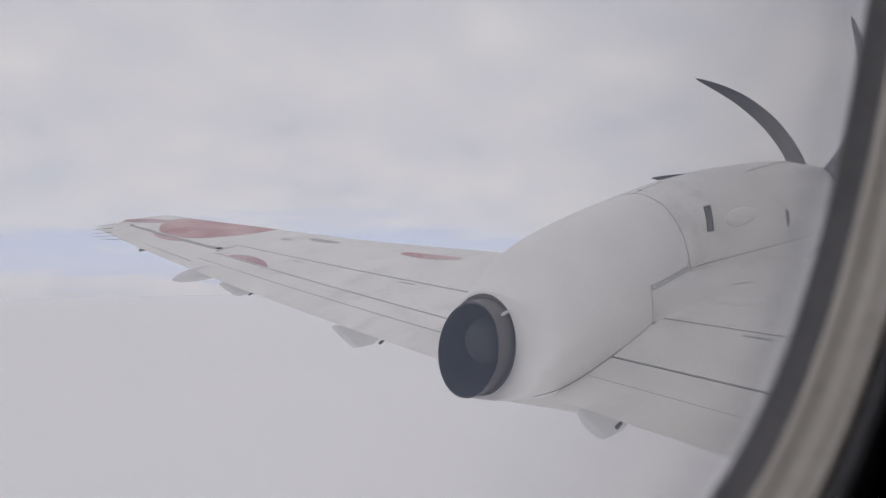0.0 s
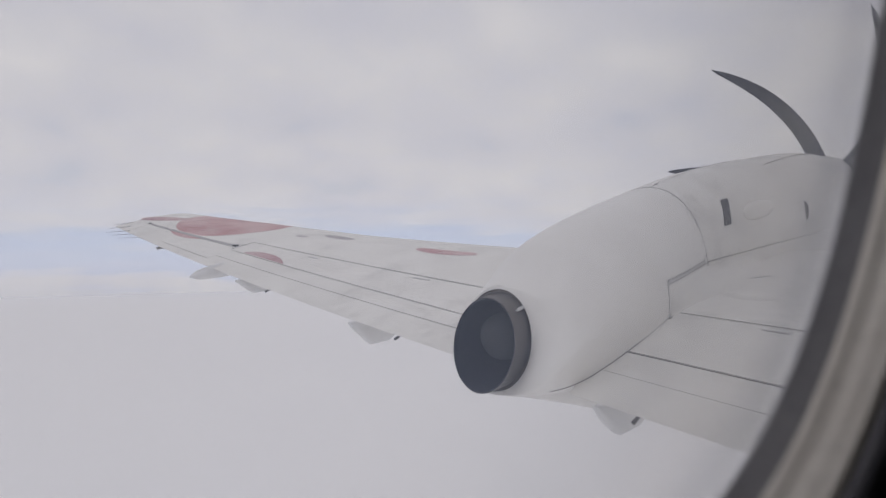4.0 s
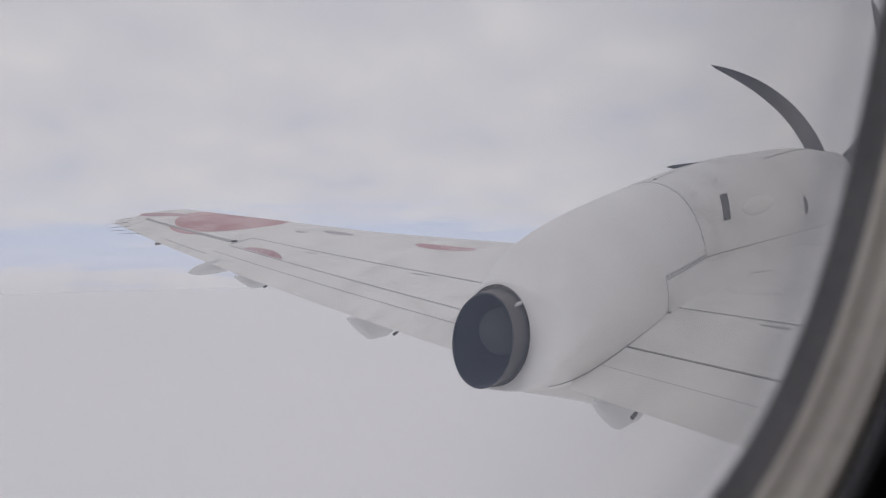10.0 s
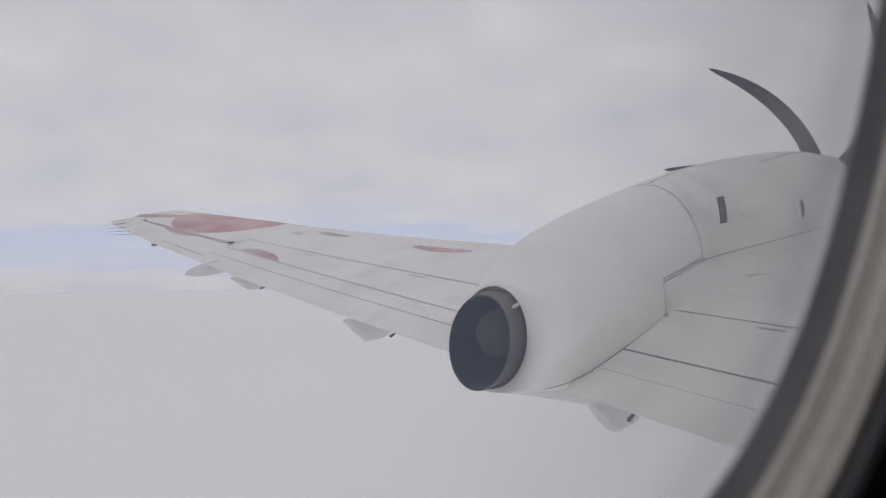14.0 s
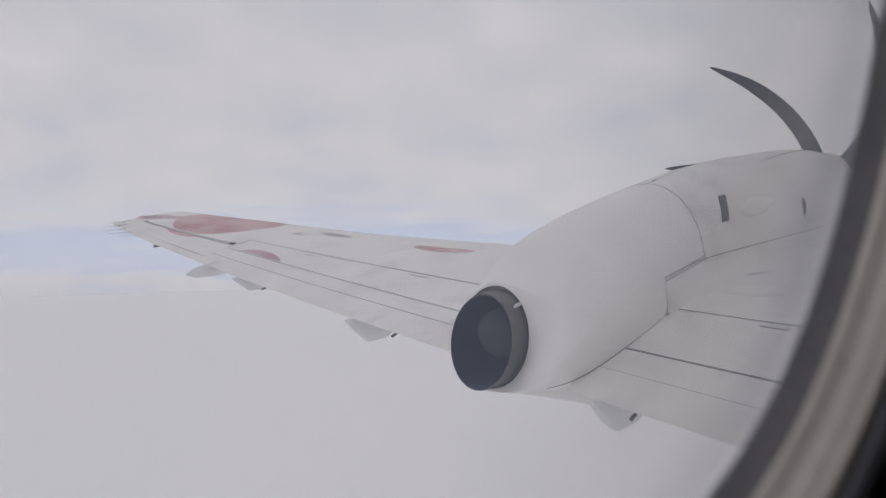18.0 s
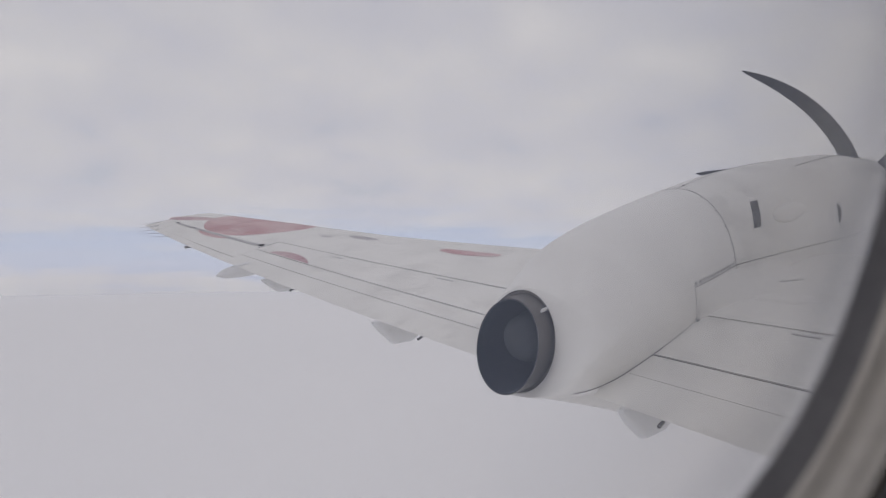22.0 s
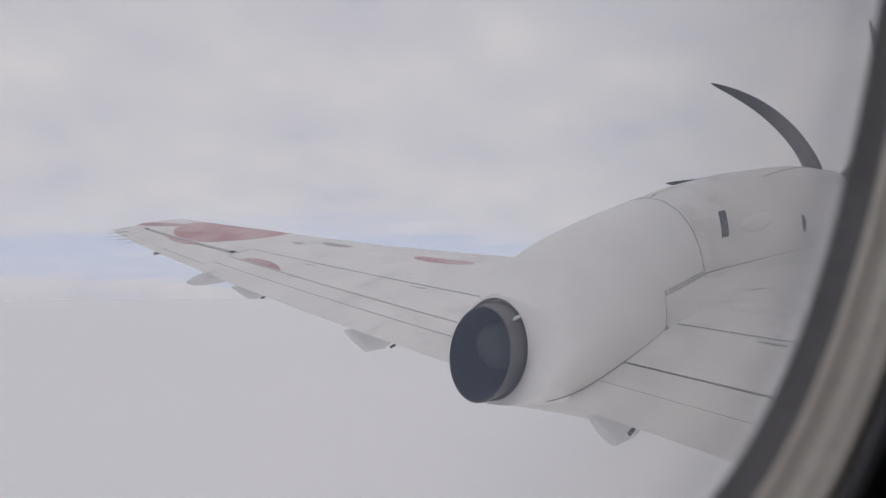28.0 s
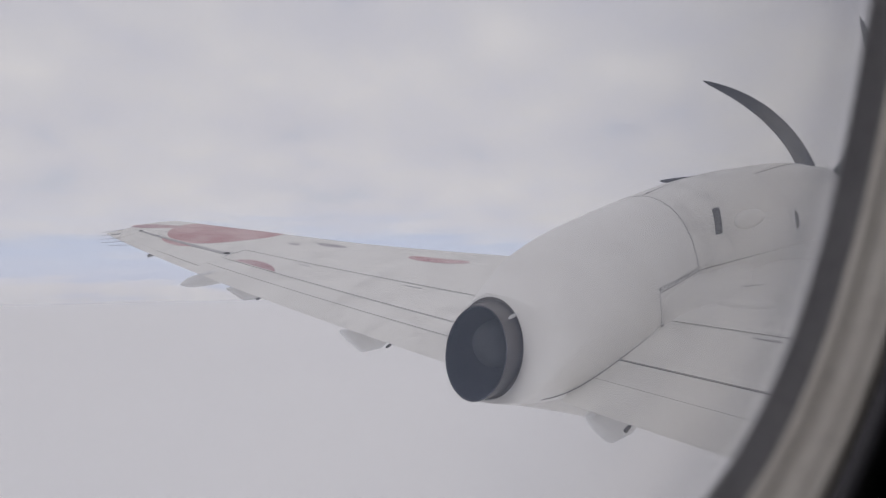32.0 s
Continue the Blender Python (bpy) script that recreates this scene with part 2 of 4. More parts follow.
def overcast():
    """Broken cloud seen from below: glowing grey-white sheets, thin towards the horizon, with the blue sky in its gaps."""
    m = bpy.data.materials.new("overcast_cloud")
    m.use_nodes = True
    nt = m.node_tree
    nt.nodes.remove(nt.nodes["Principled BSDF"])
    tc = nt.nodes.new("ShaderNodeTexCoord")
    nrm = nt.nodes.new("ShaderNodeVectorMath")
    nrm.operation = "NORMALIZE"
    nt.links.new(tc.outputs["Object"], nrm.inputs[0])
    sep = nt.nodes.new("ShaderNodeSeparateXYZ")
    nt.links.new(nrm.outputs[0], sep.inputs[0])
    high = sep.outputs[2]
    depth = math_node(nt, "ADD", math_node(nt, "MAXIMUM", high, 0.0), 0.30)
    flat = nt.nodes.new("ShaderNodeCombineXYZ")
    nt.links.new(math_node(nt, "DIVIDE", sep.outputs[0], depth), flat.inputs[0])
    nt.links.new(math_node(nt, "DIVIDE", sep.outputs[1], depth), flat.inputs[1])
    lumps = noise_tex(nt, flat.outputs[0], 3.3, 8, 0.60)
    wide = noise_tex(nt, flat.outputs[0], 0.85, 3, 0.5)
    both = math_node(nt, "ADD", math_node(nt, "MULTIPLY", lumps, 0.62), math_node(nt, "MULTIPLY", wide, 0.38))
    col = ramp(nt, both, [(0.36, (0.532, 0.538, 0.604)), (0.45, (0.570, 0.570, 0.622)), (0.54, (0.603, 0.600, 0.634)), (0.63, (0.664, 0.656, 0.672))])
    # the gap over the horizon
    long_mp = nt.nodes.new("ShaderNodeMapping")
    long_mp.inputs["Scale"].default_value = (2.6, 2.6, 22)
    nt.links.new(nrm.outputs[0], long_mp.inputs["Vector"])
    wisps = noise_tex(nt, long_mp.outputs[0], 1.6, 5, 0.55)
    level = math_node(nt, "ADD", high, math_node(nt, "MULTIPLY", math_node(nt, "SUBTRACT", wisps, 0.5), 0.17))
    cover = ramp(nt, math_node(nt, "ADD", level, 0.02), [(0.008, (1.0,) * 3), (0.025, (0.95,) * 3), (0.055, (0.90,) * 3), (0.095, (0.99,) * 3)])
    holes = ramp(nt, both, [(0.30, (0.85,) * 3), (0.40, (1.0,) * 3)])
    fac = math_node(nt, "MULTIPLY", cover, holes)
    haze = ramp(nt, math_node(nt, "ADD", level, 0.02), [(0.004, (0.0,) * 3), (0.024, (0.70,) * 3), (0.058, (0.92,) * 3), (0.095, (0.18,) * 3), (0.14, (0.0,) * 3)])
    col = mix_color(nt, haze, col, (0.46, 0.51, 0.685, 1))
    aloft = ramp(nt, high, [(0.10, (0.99, 0.99, 0.99)), (0.40, (0.885, 0.893, 0.918))])
    low = ramp(nt, math_node(nt, "ADD", high, 0.05), [(0.020, (0.905, 0.912, 0.930)), (0.054, (1.0,) * 3)])
    col = mix_color(nt, 1.0, mix_color(nt, 1.0, col, low, "MULTIPLY"), aloft, "MULTIPLY")
    glow = node(nt, "ShaderNodeEmission", Strength=0.975)
    nt.links.new(col, glow.inputs["Color"])
    clear = nt.nodes.new("ShaderNodeBsdfTransparent")
    mx = nt.nodes.new("ShaderNodeMixShader")
    nt.links.new(fac, mx.inputs[0])
    nt.links.new(clear.outputs[0], mx.inputs[1])
    nt.links.new(glow.outputs[0], mx.inputs[2])
    nt.links.new(mx.outputs[0], nt.nodes["Material Output"].inputs[0])
    return m


def cloud_top():
    m, nt, p = material("cloud_deck")
    n = noise_tex(nt, coords(nt), 0.0016, 5)
    c = mix_color(nt, ramp(nt, n, [(0.3, (0, 0, 0)), (0.7, (1, 1, 1))]), (0.95, 0.942, 0.930, 1), (0.98, 0.970, 0.954, 1))
    nt.links.new(c, p.inputs["Base Color"])
    p.inputs["Roughness"].default_value = 1.0
    p.inputs["Specular IOR Level"].default_value = 0.0
    return m


# ---- helpers for parts ----
def part(name, bm, mat, parent=None, label="", smooth=True):
    me = bpy.data.meshes.new(name)
    bmesh.ops.recalc_face_normals(bm, faces=bm.faces)
    bm.to_mesh(me)
    bm.free()
    me.materials.append(mat)
    if smooth:
        for poly in me.polygons:
            poly.use_smooth = True
        me.set_sharp_from_angle(angle=radians(38))
    ob = new(name, me)
    ob.parent = parent
    if label:
        tagged(ob, label)
    return ob


def loft(rings, closed=True, cap=True, bm=None):
    """A skin through rings of equal point counts."""
    bm = bm or bmesh.new()
    vs = [[bm.verts.new(p) for p in ring] for ring in rings]
    for a, b in zip(vs, vs[1:]):
        n = len(a)
        for i in range(n if closed else n - 1):
            j = (i + 1) % n
            bm.faces.new((a[i], a[j], b[j], b[i]))
    if cap:
        bm.faces.new(vs[0])
        bm.faces.new(vs[-1])
    return bm


def lerp_table(table, x):
    """Smooth value from rows (x, value, value, ...)."""
    xs = [r[0] for r in table]
    x = min(max(x, xs[0]), xs[-1])
    k = max(i for i in range(len(xs) - 1) if xs[i] <= x)
    t = (x - xs[k]) / (xs[k + 1] - xs[k])
    out = []
    for c in range(1, len(table[0])):
        p1, p2 = table[k][c], table[k + 1][c]
        m1 = (p2 - table[k - 1][c]) / (xs[k + 1] - xs[k - 1]) if k > 0 else (p2 - p1) / (xs[1] - xs[0])
        m2 = ((table[k + 2][c] - p1) / (xs[k + 2] - xs[k]) if k + 2 < len(xs) else (p2 - p1) / (xs[k + 1] - xs[k]))
        h = xs[k + 1] - xs[k]
        out.append((2 * t**3 - 3 * t**2 + 1) * p1 + (t**3 - 2 * t**2 + t) * h * m1
                   + (-2 * t**3 + 3 * t**2) * p2 + (t**3 - t**2) * h * m2)
    return out


def power(c, n):
    return math.copysign(abs(c) ** (2 / n), c)


# ---- sky and cloud deck ----
bm = bmesh.new()
rings = []
for e in (-3, -1.5, 0, 1.5, 3, 5, 8, 12, 18, 26, 36, 48, 62, 76, 88):
    r, z = 3900 * math.cos(radians(e)), 3900 * math.sin(radians(e))
    rings.append([(r * math.cos(a), r * math.sin(a), z) for a in [2 * math.pi * i / 96 for i in range(96)]])
loft(rings, cap=False, bm=bm)
bm.faces.new([v for v in bm.verts if v.co.z > 3890])
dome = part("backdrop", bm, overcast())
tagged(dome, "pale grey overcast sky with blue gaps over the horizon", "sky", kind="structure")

bm = bmesh.new()
rings = []
for k in range(26):
    r = 8 * (3880 / 8) ** (k / 25)
    rings.append([(r * math.cos(a), r * math.sin(a),
                   -120 + 2.0 * noise.noise(Vector((r * math.cos(a), r * math.sin(a), 0)) * 0.012) * min(1, r / 100))
                  for a in [2 * math.pi * i / 120 for i in range(120)]])
loft(rings, cap=False, bm=bm)
bm.faces.new([v for v in bm.verts if v.co.xy.length < 8.1])
deck = part("ground", bm, cloud_top())
tagged(deck, "featureless white cloud deck reaching to the horizon", "clouds", kind="structure")

# ---- airplane ----
TAU = 2 * math.pi
plane = new("airplane")
plane.matrix_world = AIR
tagged(plane, "white twin-engine turboprop airplane with red dots on its wing", "airplane")


# wing plan and section
def x_le(y): return 0.71 - 1.055 * (y - 1) / 9.72
def x_te(y): return -2.13 + 0.72 * (y - 1) / 9.72
def z_te(y): return -0.872 + 0.096 * (y - 1) + 0.004 * max(y - 3.35, 0) ** 2


def upper(u):
    if u <= 0.37:
        return 0.17 * u
    if u <= 0.8:
        return 0.063 + 0.032 * (1 - ((u - 0.72) / 0.35) ** 2)
    return 0.03 + 0.0633 * math.sqrt(max(0.0, 1 - ((u - 0.8) / 0.2) ** 2))


def lower(u):
    u = max(u, 1e-4)
    return 0.03 * u - 0.008 * min(1, u * 30) - 0.16 * u ** 0.9 * math.sqrt(max(0.0, 1 - u)) * 0.55


def wing_point(u, y, top=True, lift=0.0):
    c = x_le(y) - x_te(y)
    thin = 1 - 0.24 * max(0.0, u - 0.2) * min(1, max(0, y - 5) / 5.5)
    thin *= 1 - 0.21 * min(1.0, max(0.0, (u - 0.42) / 0.3)) * min(1.0, max(0.0, (y - 3.4) / 0.3)) * min(1.0, max(0.0, (8.6 - y) / 1.8))
    flat = min(0.085, 0.35 * max(0.0, u - 0.373)) * min(1.0, max(0.0, (3.4 - y) / 0.3))
    return (x_te(y) + u * c, y, z_te(y) + c * (upper(u) * thin if top else lower(u)) - (flat if top else 0.0) + lift)


def line_of(inner, outer, slope, start):
    """Chord fraction of a joint line: even inboard of the engine, slowly drifting outboard of it."""
    def u(y):
        f = min(1.0, max(0.0, (y - 3.0) / 0.8))
        return inner + (outer + slope * (y - start) - inner) * f
    return u


SPAR, SHROUD, FLAP_LINE = line_of(0.373, 0.345, 0.0120, 4.18), line_of(0.179, 0.176, 0.0145, 4.0), line_of(0.0975, 0.105, 0.0055, 3.87)


def wing_piece(y0, y1, u0, u1, ny=8, nu=8, inset0=0.0, inset1=0.0):
    """A closed length of wing between two span stations and two chord fractions (numbers or lines)."""
    rings = []
    for k in range(ny + 1):
        y = y0 + (y1 - y0) * k / ny
        a = (u0(y) if callable(u0) else u0) + inset0
        b = (u1(y) if callable(u1) else u1) - inset1
        if b >= 0.999:
            us = [a + (1 - a) * math.sin(math.pi / 2 * i / (nu * 2)) for i in range(nu * 2 + 1)]
        else:
            us = [a + (b - a) * i / nu for i in range(nu + 1)]
        rings.append([wing_point(u, y) for u in us] + [wing_point(u, y, False) for u in reversed(us) if u < 0.999])
    return loft(rings)


GAP, FINE = 0.0034, 0.0020
wing = part("wing", wing_piece(0.7, 7.62, SPAR, 1, 60, 26, GAP), WHITE, plane, "white painted wing panel with grey streaks")
part("wing_panel", wing_piece(7.62, 10.30, 0.30 + GAP, 1, 12, 12), WHITE, wing)

# rounded wing tip
rings = []
for k in range(11):
    s = k / 10
    y = 10.30 + 0.56 * math.sin(s * math.pi / 2)
    keep = max(0.02, math.cos(s * math.pi / 2) ** 0.4)
    us = [0.5 - 0.5 * math.cos(math.pi * i / 16) for i in range(17)]
    us = [0.03 * (1 - keep) + u * (1 - 0.03 * (1 - keep) - 0.62 * (1 - keep)) for u in us]
    ring = []
    mid = [(Vector(wing_point(u, y)) + Vector(wing_point(u, y, False))) / 2 for u in us]
    for u, c in zip(us, mid):
        ring.append(c + (Vector(wing_point(u, y)) - c) * keep)
    for u, c in list(zip(us, mid))[-2:0:-1]:
        ring.append(c + (Vector(wing_point(u, y, False)) - c) * keep)
    rings.append(ring)
part("wing_tip", loft(rings), WHITE, wing)

# dark recess that shows in the gaps
def recess(y0, y1, u, parent, mat=None, half=0.009):
    rings = []
    for k in range(25):
        y = y0 + (y1 - y0) * k / 24
        c = u(y) if callable(u) else u
        p, q = Vector(wing_point(c - half, y)), Vector(wing_point(c + half, y))
        up, down = Vector((0, 0, 0.005)), Vector((0, 0, 0.03))
        rings.append([p - up, q - up, q - down, p - down])
    part("gap_seal", loft(rings), mat or SEALANT, parent, "dark seal in the gap")


for y0, y1, y2, seal, faint, slim, tight in ((0.75, 2.97, 2.88, SEALANT, WEATHERED, GAP, 0.0008), (3.58, 7.626, 7.626, FAINT, FAINT, 0.0032, 0.0024)):
    part("shroud_panel", wing_piece(y0, y1, SHROUD, SPAR, 16, 4, slim, GAP), WHITE, wing)
    part("flap_panel", wing_piece(y0, y1, FLAP_LINE, SHROUD, 16, 3, tight, slim), FLAP, wing)
    flap_bm = wing_piece(y0, y2, 0.0, FLAP_LINE, 16, 4, 0.0, tight)
    for v in flap_bm.verts:
        if y2 < 3 and v.co.y > y2 - 0.001:
            cut = 0.05 * max(0.0, 1 - (v.co.x - x_te(y2)) / 0.24)
            v.co += Vector((0, -cut, -0.096 * cut))
    part("flap", flap_bm, FLAP, wing, "white trailing edge flap")
    recess(y0, y1, SPAR, wing)
    recess(y0, y1, SHROUD, wing, seal)
    recess(y0, y2, FLAP_LINE, wing, faint)
part("aileron", wing_piece(7.63, 10.28, 0.072 + FINE, 0.277, 12, 4), WHITE, wing, "white aileron with a red patch")
part("trim_tab", wing_piece(7.63, 8.90, 0.0, 0.072 - FINE * 2, 6, 3), FLAP, wing, "white trim tab")
part("aileron_edge", wing_piece(8.91, 10.28, 0.0, 0.072 - FINE * 0.2, 6, 3), WHITE, wing)
recess(7.62, 10.29, 0.290, wing, GREY, 0.016)
recess(7.62, 8.90, 0.072, wing)


def flap_fairing(y, half, depth, tail, blunt, parent, length=1.15):
    """A canoe fairing under the trailing edge, with a blunt hinge end."""
    xt, zt = x_te(y), z_te(y)
    prof = [(-tail, 0.0, -blunt), (0.02, 0.012, -max(blunt, 0.50 * depth)), (0.10, 0.02, -0.98 * depth), (0.24, 0.02, -1.03 * depth),
            (0.36, 0.03, -0.80 * depth), (length, 0.04, -0.40 * depth)]
    rings = []
    for k, (dx, zu, zl) in enumerate(prof):
        w = half * (0.35, 0.85, 1, 1, 0.85, 0.25)[k]
        up = zt + min(zu, 0.0) - (0.010 if dx > 0.05 else 0.002)
        lo = zt + zl
        m = (up + lo) / 2
        rings.append([(xt + dx, y + w * power(math.cos(a), 3.2), m + (up - lo) / 2 * power(math.sin(a), 3.2))
                      for a in [2 * math.pi * i / 20 for i in range(20)]])
    ob = part("flap_fairing", loft(rings), GREY, parent, "pale grey canoe fairing under the flap")
    return ob


def hinge_end(y, dx, dz, parent):
    bm = bmesh.new()
    bmesh.ops.create_cone(bm, cap_ends=True, segments=14, radius1=0.009, radius2=0.008, depth=0.04)
    bmesh.ops.transform(bm, verts=bm.verts, matrix=pose(x_te(y) + dx, y, z_te(y) + dz, 0, 75, 0))
    part("hinge_bolt", bm, SEALANT, parent, "dark hinge fitting")


for y, half, depth, tail, blunt in ((2.66, 0.045, 0.175, 0.03, 0.02), (4.64, 0.05, 0.19, 0.04, 0.02), (6.53, 0.05, 0.15, 0.04, 0.02)):
    flap_fairing(y, half, depth, tail, blunt, wing)
# rounder fairing at the flap's outer end
rings = []
xt, zt = x_te(7.26), z_te(7.26)
for k in range(15):
    s = k / 14
    fat = math.sqrt(max(0.003, 1 - (1 - min(1.0, s * 2.6)) ** 2)) * (1 - 0.75 * max(0.0, s - 0.45) / 0.55)
    rings.append([(xt - 0.21 + 1.0 * s, 7.26 + 0.095 * fat * math.cos(TAU * i / 24), zt - 0.055 + 0.03 * s + 0.072 * fat * math.sin(TAU * i / 24))
                  for i in range(24)])
part("flap_fairing", loft(rings), GREY, wing, "rounded pale grey fairing under the flap")
for y, dx in ((2.50, 0.02), (4.20, 0.03), (6.05, 0.03)):
    hinge_end(y, dx, -0.030, wing)


def marking(cx, cy, rx, ry, u_min, u_max, name="red_dot", lean=0.0, mat=None, lift=0.0019, label=""):
    """A painted patch that follows the wing's skin, cut at the gaps."""
    bm = bmesh.new()
    n, rows = 40, 10
    rings = []
    for k in range(rows + 1):
        f = max(0.02, k / rows)
        ring = []
        for i in range(n):
            a = 2 * math.pi * i / n
            y = cy + ry * f * math.cos(a)
            x = cx + rx * f * math.sin(a) + lean * (y - cy)
            u = (x - x_te(y)) / (x_le(y) - x_te(y))
            low = u_min(y) if callable(u_min) else u_min
            ring.append(wing_point(min(max(u, low), u_max), y, True, lift))
        rings.append(ring)
    loft(rings, cap=False, bm=bm)
    bm.faces.new([v for v in bm.verts][:n])
    bmesh.ops.dissolve_degenerate(bm, dist=1e-5, edges=bm.edges)
    part(name, bm, mat or RED, wing, label or ("worn greyish red painted dot" if mat else "faded red painted dot"))


marking(-0.54, 9.02, 0.60, 1.04, 0.307, 0.97)
marking(-1.05, 8.98, 0.19, 0.60, 0.17, 0.276, "red_patch")
marking(-1.36, 6.88, 0.17, 0.47, lambda y: SHROUD(y) + 0.008, 0.362, "red_patch", 0.10, mat=WORN_RED)
marking(-0.43, 5.24, 0.13, 0.36, 0.38, 0.7035, mat=DOT_RED)
marking(-0.60, 7.29, 0.035, 0.11, 0.38, 0.97, "grey_mark", mat=SMEAR, label="dark grey smudge on the wing skin")
marking(-0.40, 6.88, 0.07, 0.26, 0.38, 0.97, "grey_mark", mat=SMEAR, label="dark grey smudge on the wing skin")
marking(-0.88, 10.34, 0.10, 0.50, 0.312, 0.9, "red_patch", -0.30, mat=WORN_RED)

# static wicks along the outer trailing edge
wick_bm = bmesh.new()
bmesh.ops.create_cone(wick_bm, cap_ends=True, segments=6, radius1=0.0042, radius2=0.002, depth=0.28)
bmesh.ops.transform(wick_bm, verts=wick_bm.verts, matrix=pose(-0.15, 0, 0, 0, -90, 0))
wick = part("static_wick", wick_bm, FAINT, wing, "thin grey static wick")
for k, (y, u) in enumerate(((9.62, 0.02), (9.96, 0.03), (10.26, 0.05), (10.52, 0.12), (10.74, 0.22))):
    w2 = wick if k == 0 else wick.copy()
    if k:
        scene.collection.objects.link(w2)
    w2.location = wing_point(u, y)
    w2.rotation_euler = (0, radians(8 - (y - 9.5) * 7), radians(6 - (y - 9.5) * 22))

# small flush fittings on the wing skin
def flush_strip(u, y, length, width, name="access_strip"):
    bm = bmesh.new()
    rings = []
    for k in range(5):
        yy = y + length * (k / 4 - 0.5)
        a = Vector(wing_point(u, yy, True, 0.003))
        b = Vector(wing_point(u + width, yy, True, 0.003))
        rings.append([a, b, b - Vector((0, 0, 0.012)), a - Vector((0, 0, 0.012))])
    part(name, loft(rings), WEATHERED, wing, "narrow grey drain strip")


for u, y, length in ((0.327, 4.76, 0.18), (0.338, 6.30, 0.16), (0.350, 2.27, 0.13), (0.32, 7.62, 0.12)):
    flush_strip(u, y, length, 0.005)
# leading edge glove between fuselage and nacelle
rings = []
for k in range(15):
    y = 0.95 + 2.10 * k / 14
    a = Vector(wing_point(0.64, y, True, -0.003))
    b = Vector(wing_point(0.78, y, True, 0.002))
    top = [a, b, Vector((0.55, y, b.z - 0.004)), Vector((0.95, y, b.z - 0.02)), Vector((1.25, y, b.z - 0.055)), Vector((1.42, y, b.z - 0.12)), Vector((1.46, y, b.z - 0.19))]
    rings.append(top + [Vector((1.30, y, b.z - 0.27)), Vector((0.6, y, b.z - 0.30)), Vector((0.0, y, b.z - 0.26))])
part("wing_glove", loft(rings), WHITE, wing, "white leading edge glove beside the nacelle")
# round cover on the wing beside the nacelle, short strips for dark smudges and a small fitting ahead of it
rings = []
for k in range(10):
    s = k / 9
    r, lift = 0.155 * (1 - s) + 0.002, 0.014 * math.sin(math.pi / 2 * min(1.0, s * 2.2)) + 0.001
    rings.append([wing_point((-0.50 + r * math.cos(a) - x_te(2.61 + r * math.sin(a))) / (x_le(2.61 + r * math.sin(a)) - x_te(2.61 + r * math.sin(a))),
                             2.61 + r * math.sin(a), True, lift) for a in [2 * math.pi * i / 40 for i in range(40)]])
part("round_cover", loft(rings, cap=False), WHITE, wing, "low round cover plate on the wing")
for x0, y0, x1, y1, half in ((-0.115, 2.80, -0.06, 2.765, 0.016), (-0.055, 2.77, 0.03, 2.715, 0.012), (0.0, 2.485, 0.022, 2.462, 0.016)):
    rings = []
    for k in range(5):
        x, y = x0 + (x1 - x0) * k / 4, y0 + (y1 - y0) * k / 4
        w = half * (0.5, 0.9, 1, 0.9, 0.5)[k]
        c = Vector(wing_point((x - x_te(y)) / (x_le(y) - x_te(y)), y, True, 0.006))
        rings.append([c - Vector((w, 0, 0)), c + Vector((w, 0, 0)), c + Vector((w, 0, -0.02)), c - Vector((w, 0, 0.02))])
    part("dark_strip", loft(rings), WEATHERED, wing, "small dark raised strip on the wing skin")
# strip over the aileron gap, its grey painted for the shade in the gap
rings = []
for k in range(21):
    y = 7.72 + 2.56 * k / 20
    p, q = Vector(wing_point(0.268, y, True, 0.004)), Vector(wing_point(0.298, y, True, 0.004))
    rings.append([p, q, q - Vector((0, 0, 0.012)), p - Vector((0, 0, 0.012))])
part("aileron_shade_strip", loft(rings), GAP_SHADE, wing, "grey strip over the aileron gap with the gap's shade as its colour")
# dark end of the aileron gap at the tip, and the small tab horn under the trailing edge
for y, u, ly, lx in ((10.33, 0.292, 0.10, 0.03), (9.70, 0.292, 0.07, 0.02)):
    bm = bmesh.new()
    bmesh.ops.create_cube(bm, size=1)
    bmesh.ops.transform(bm, verts=bm.verts, matrix=Matrix.Translation(wing_point(u, y, True, 0.001)) @ Matrix.Diagonal((lx, ly, 0.016, 1)))
    bmesh.ops.bevel(bm, geom=bm.edges[:], offset=0.004, segments=1, affect="EDGES")
    part("hinge_fitting", bm, FAINT, wing, "dark hinge fitting")
bm = bmesh.new()
bmesh.ops.create_cube(bm, size=1)
bmesh.ops.transform(bm, verts=bm.verts, matrix=Matrix.Translation(Vector(wing_point(0.01, 8.86)) + Vector((0, 0, -0.02))) @ Matrix.Diagonal((0.09, 0.03, 0.03, 1)))
bmesh.ops.bevel(bm, geom=bm.edges[:], offset=0.006, segments=1, affect="EDGES")
part("tab_horn", bm, FAINT, wing, "small dark tab horn")
# hinge arm at the aileron's inner end
bm = bmesh.new()
p0, p1 = Vector(wing_point(0.385, 7.60, True, 0.004)), Vector(wing_point(0.25, 7.63, True, 0.004))
loft([[p0 + Vector((0, -0.012, 0)), p0 + Vector((0, 0.012, 0)), p0 + Vector((0, 0.012, -0.02)), p0 + Vector((0, -0.012, -0.02))],
      [p1 + Vector((0, -0.02, 0.006)), p1 + Vector((0, 0.02, 0.006)), p1 + Vector((0, 0.02, -0.02)), p1 + Vector((0, -0.02, -0.02))]], bm=bm)
part("hinge_arm", bm, GREY, wing, "dark aileron hinge arm")

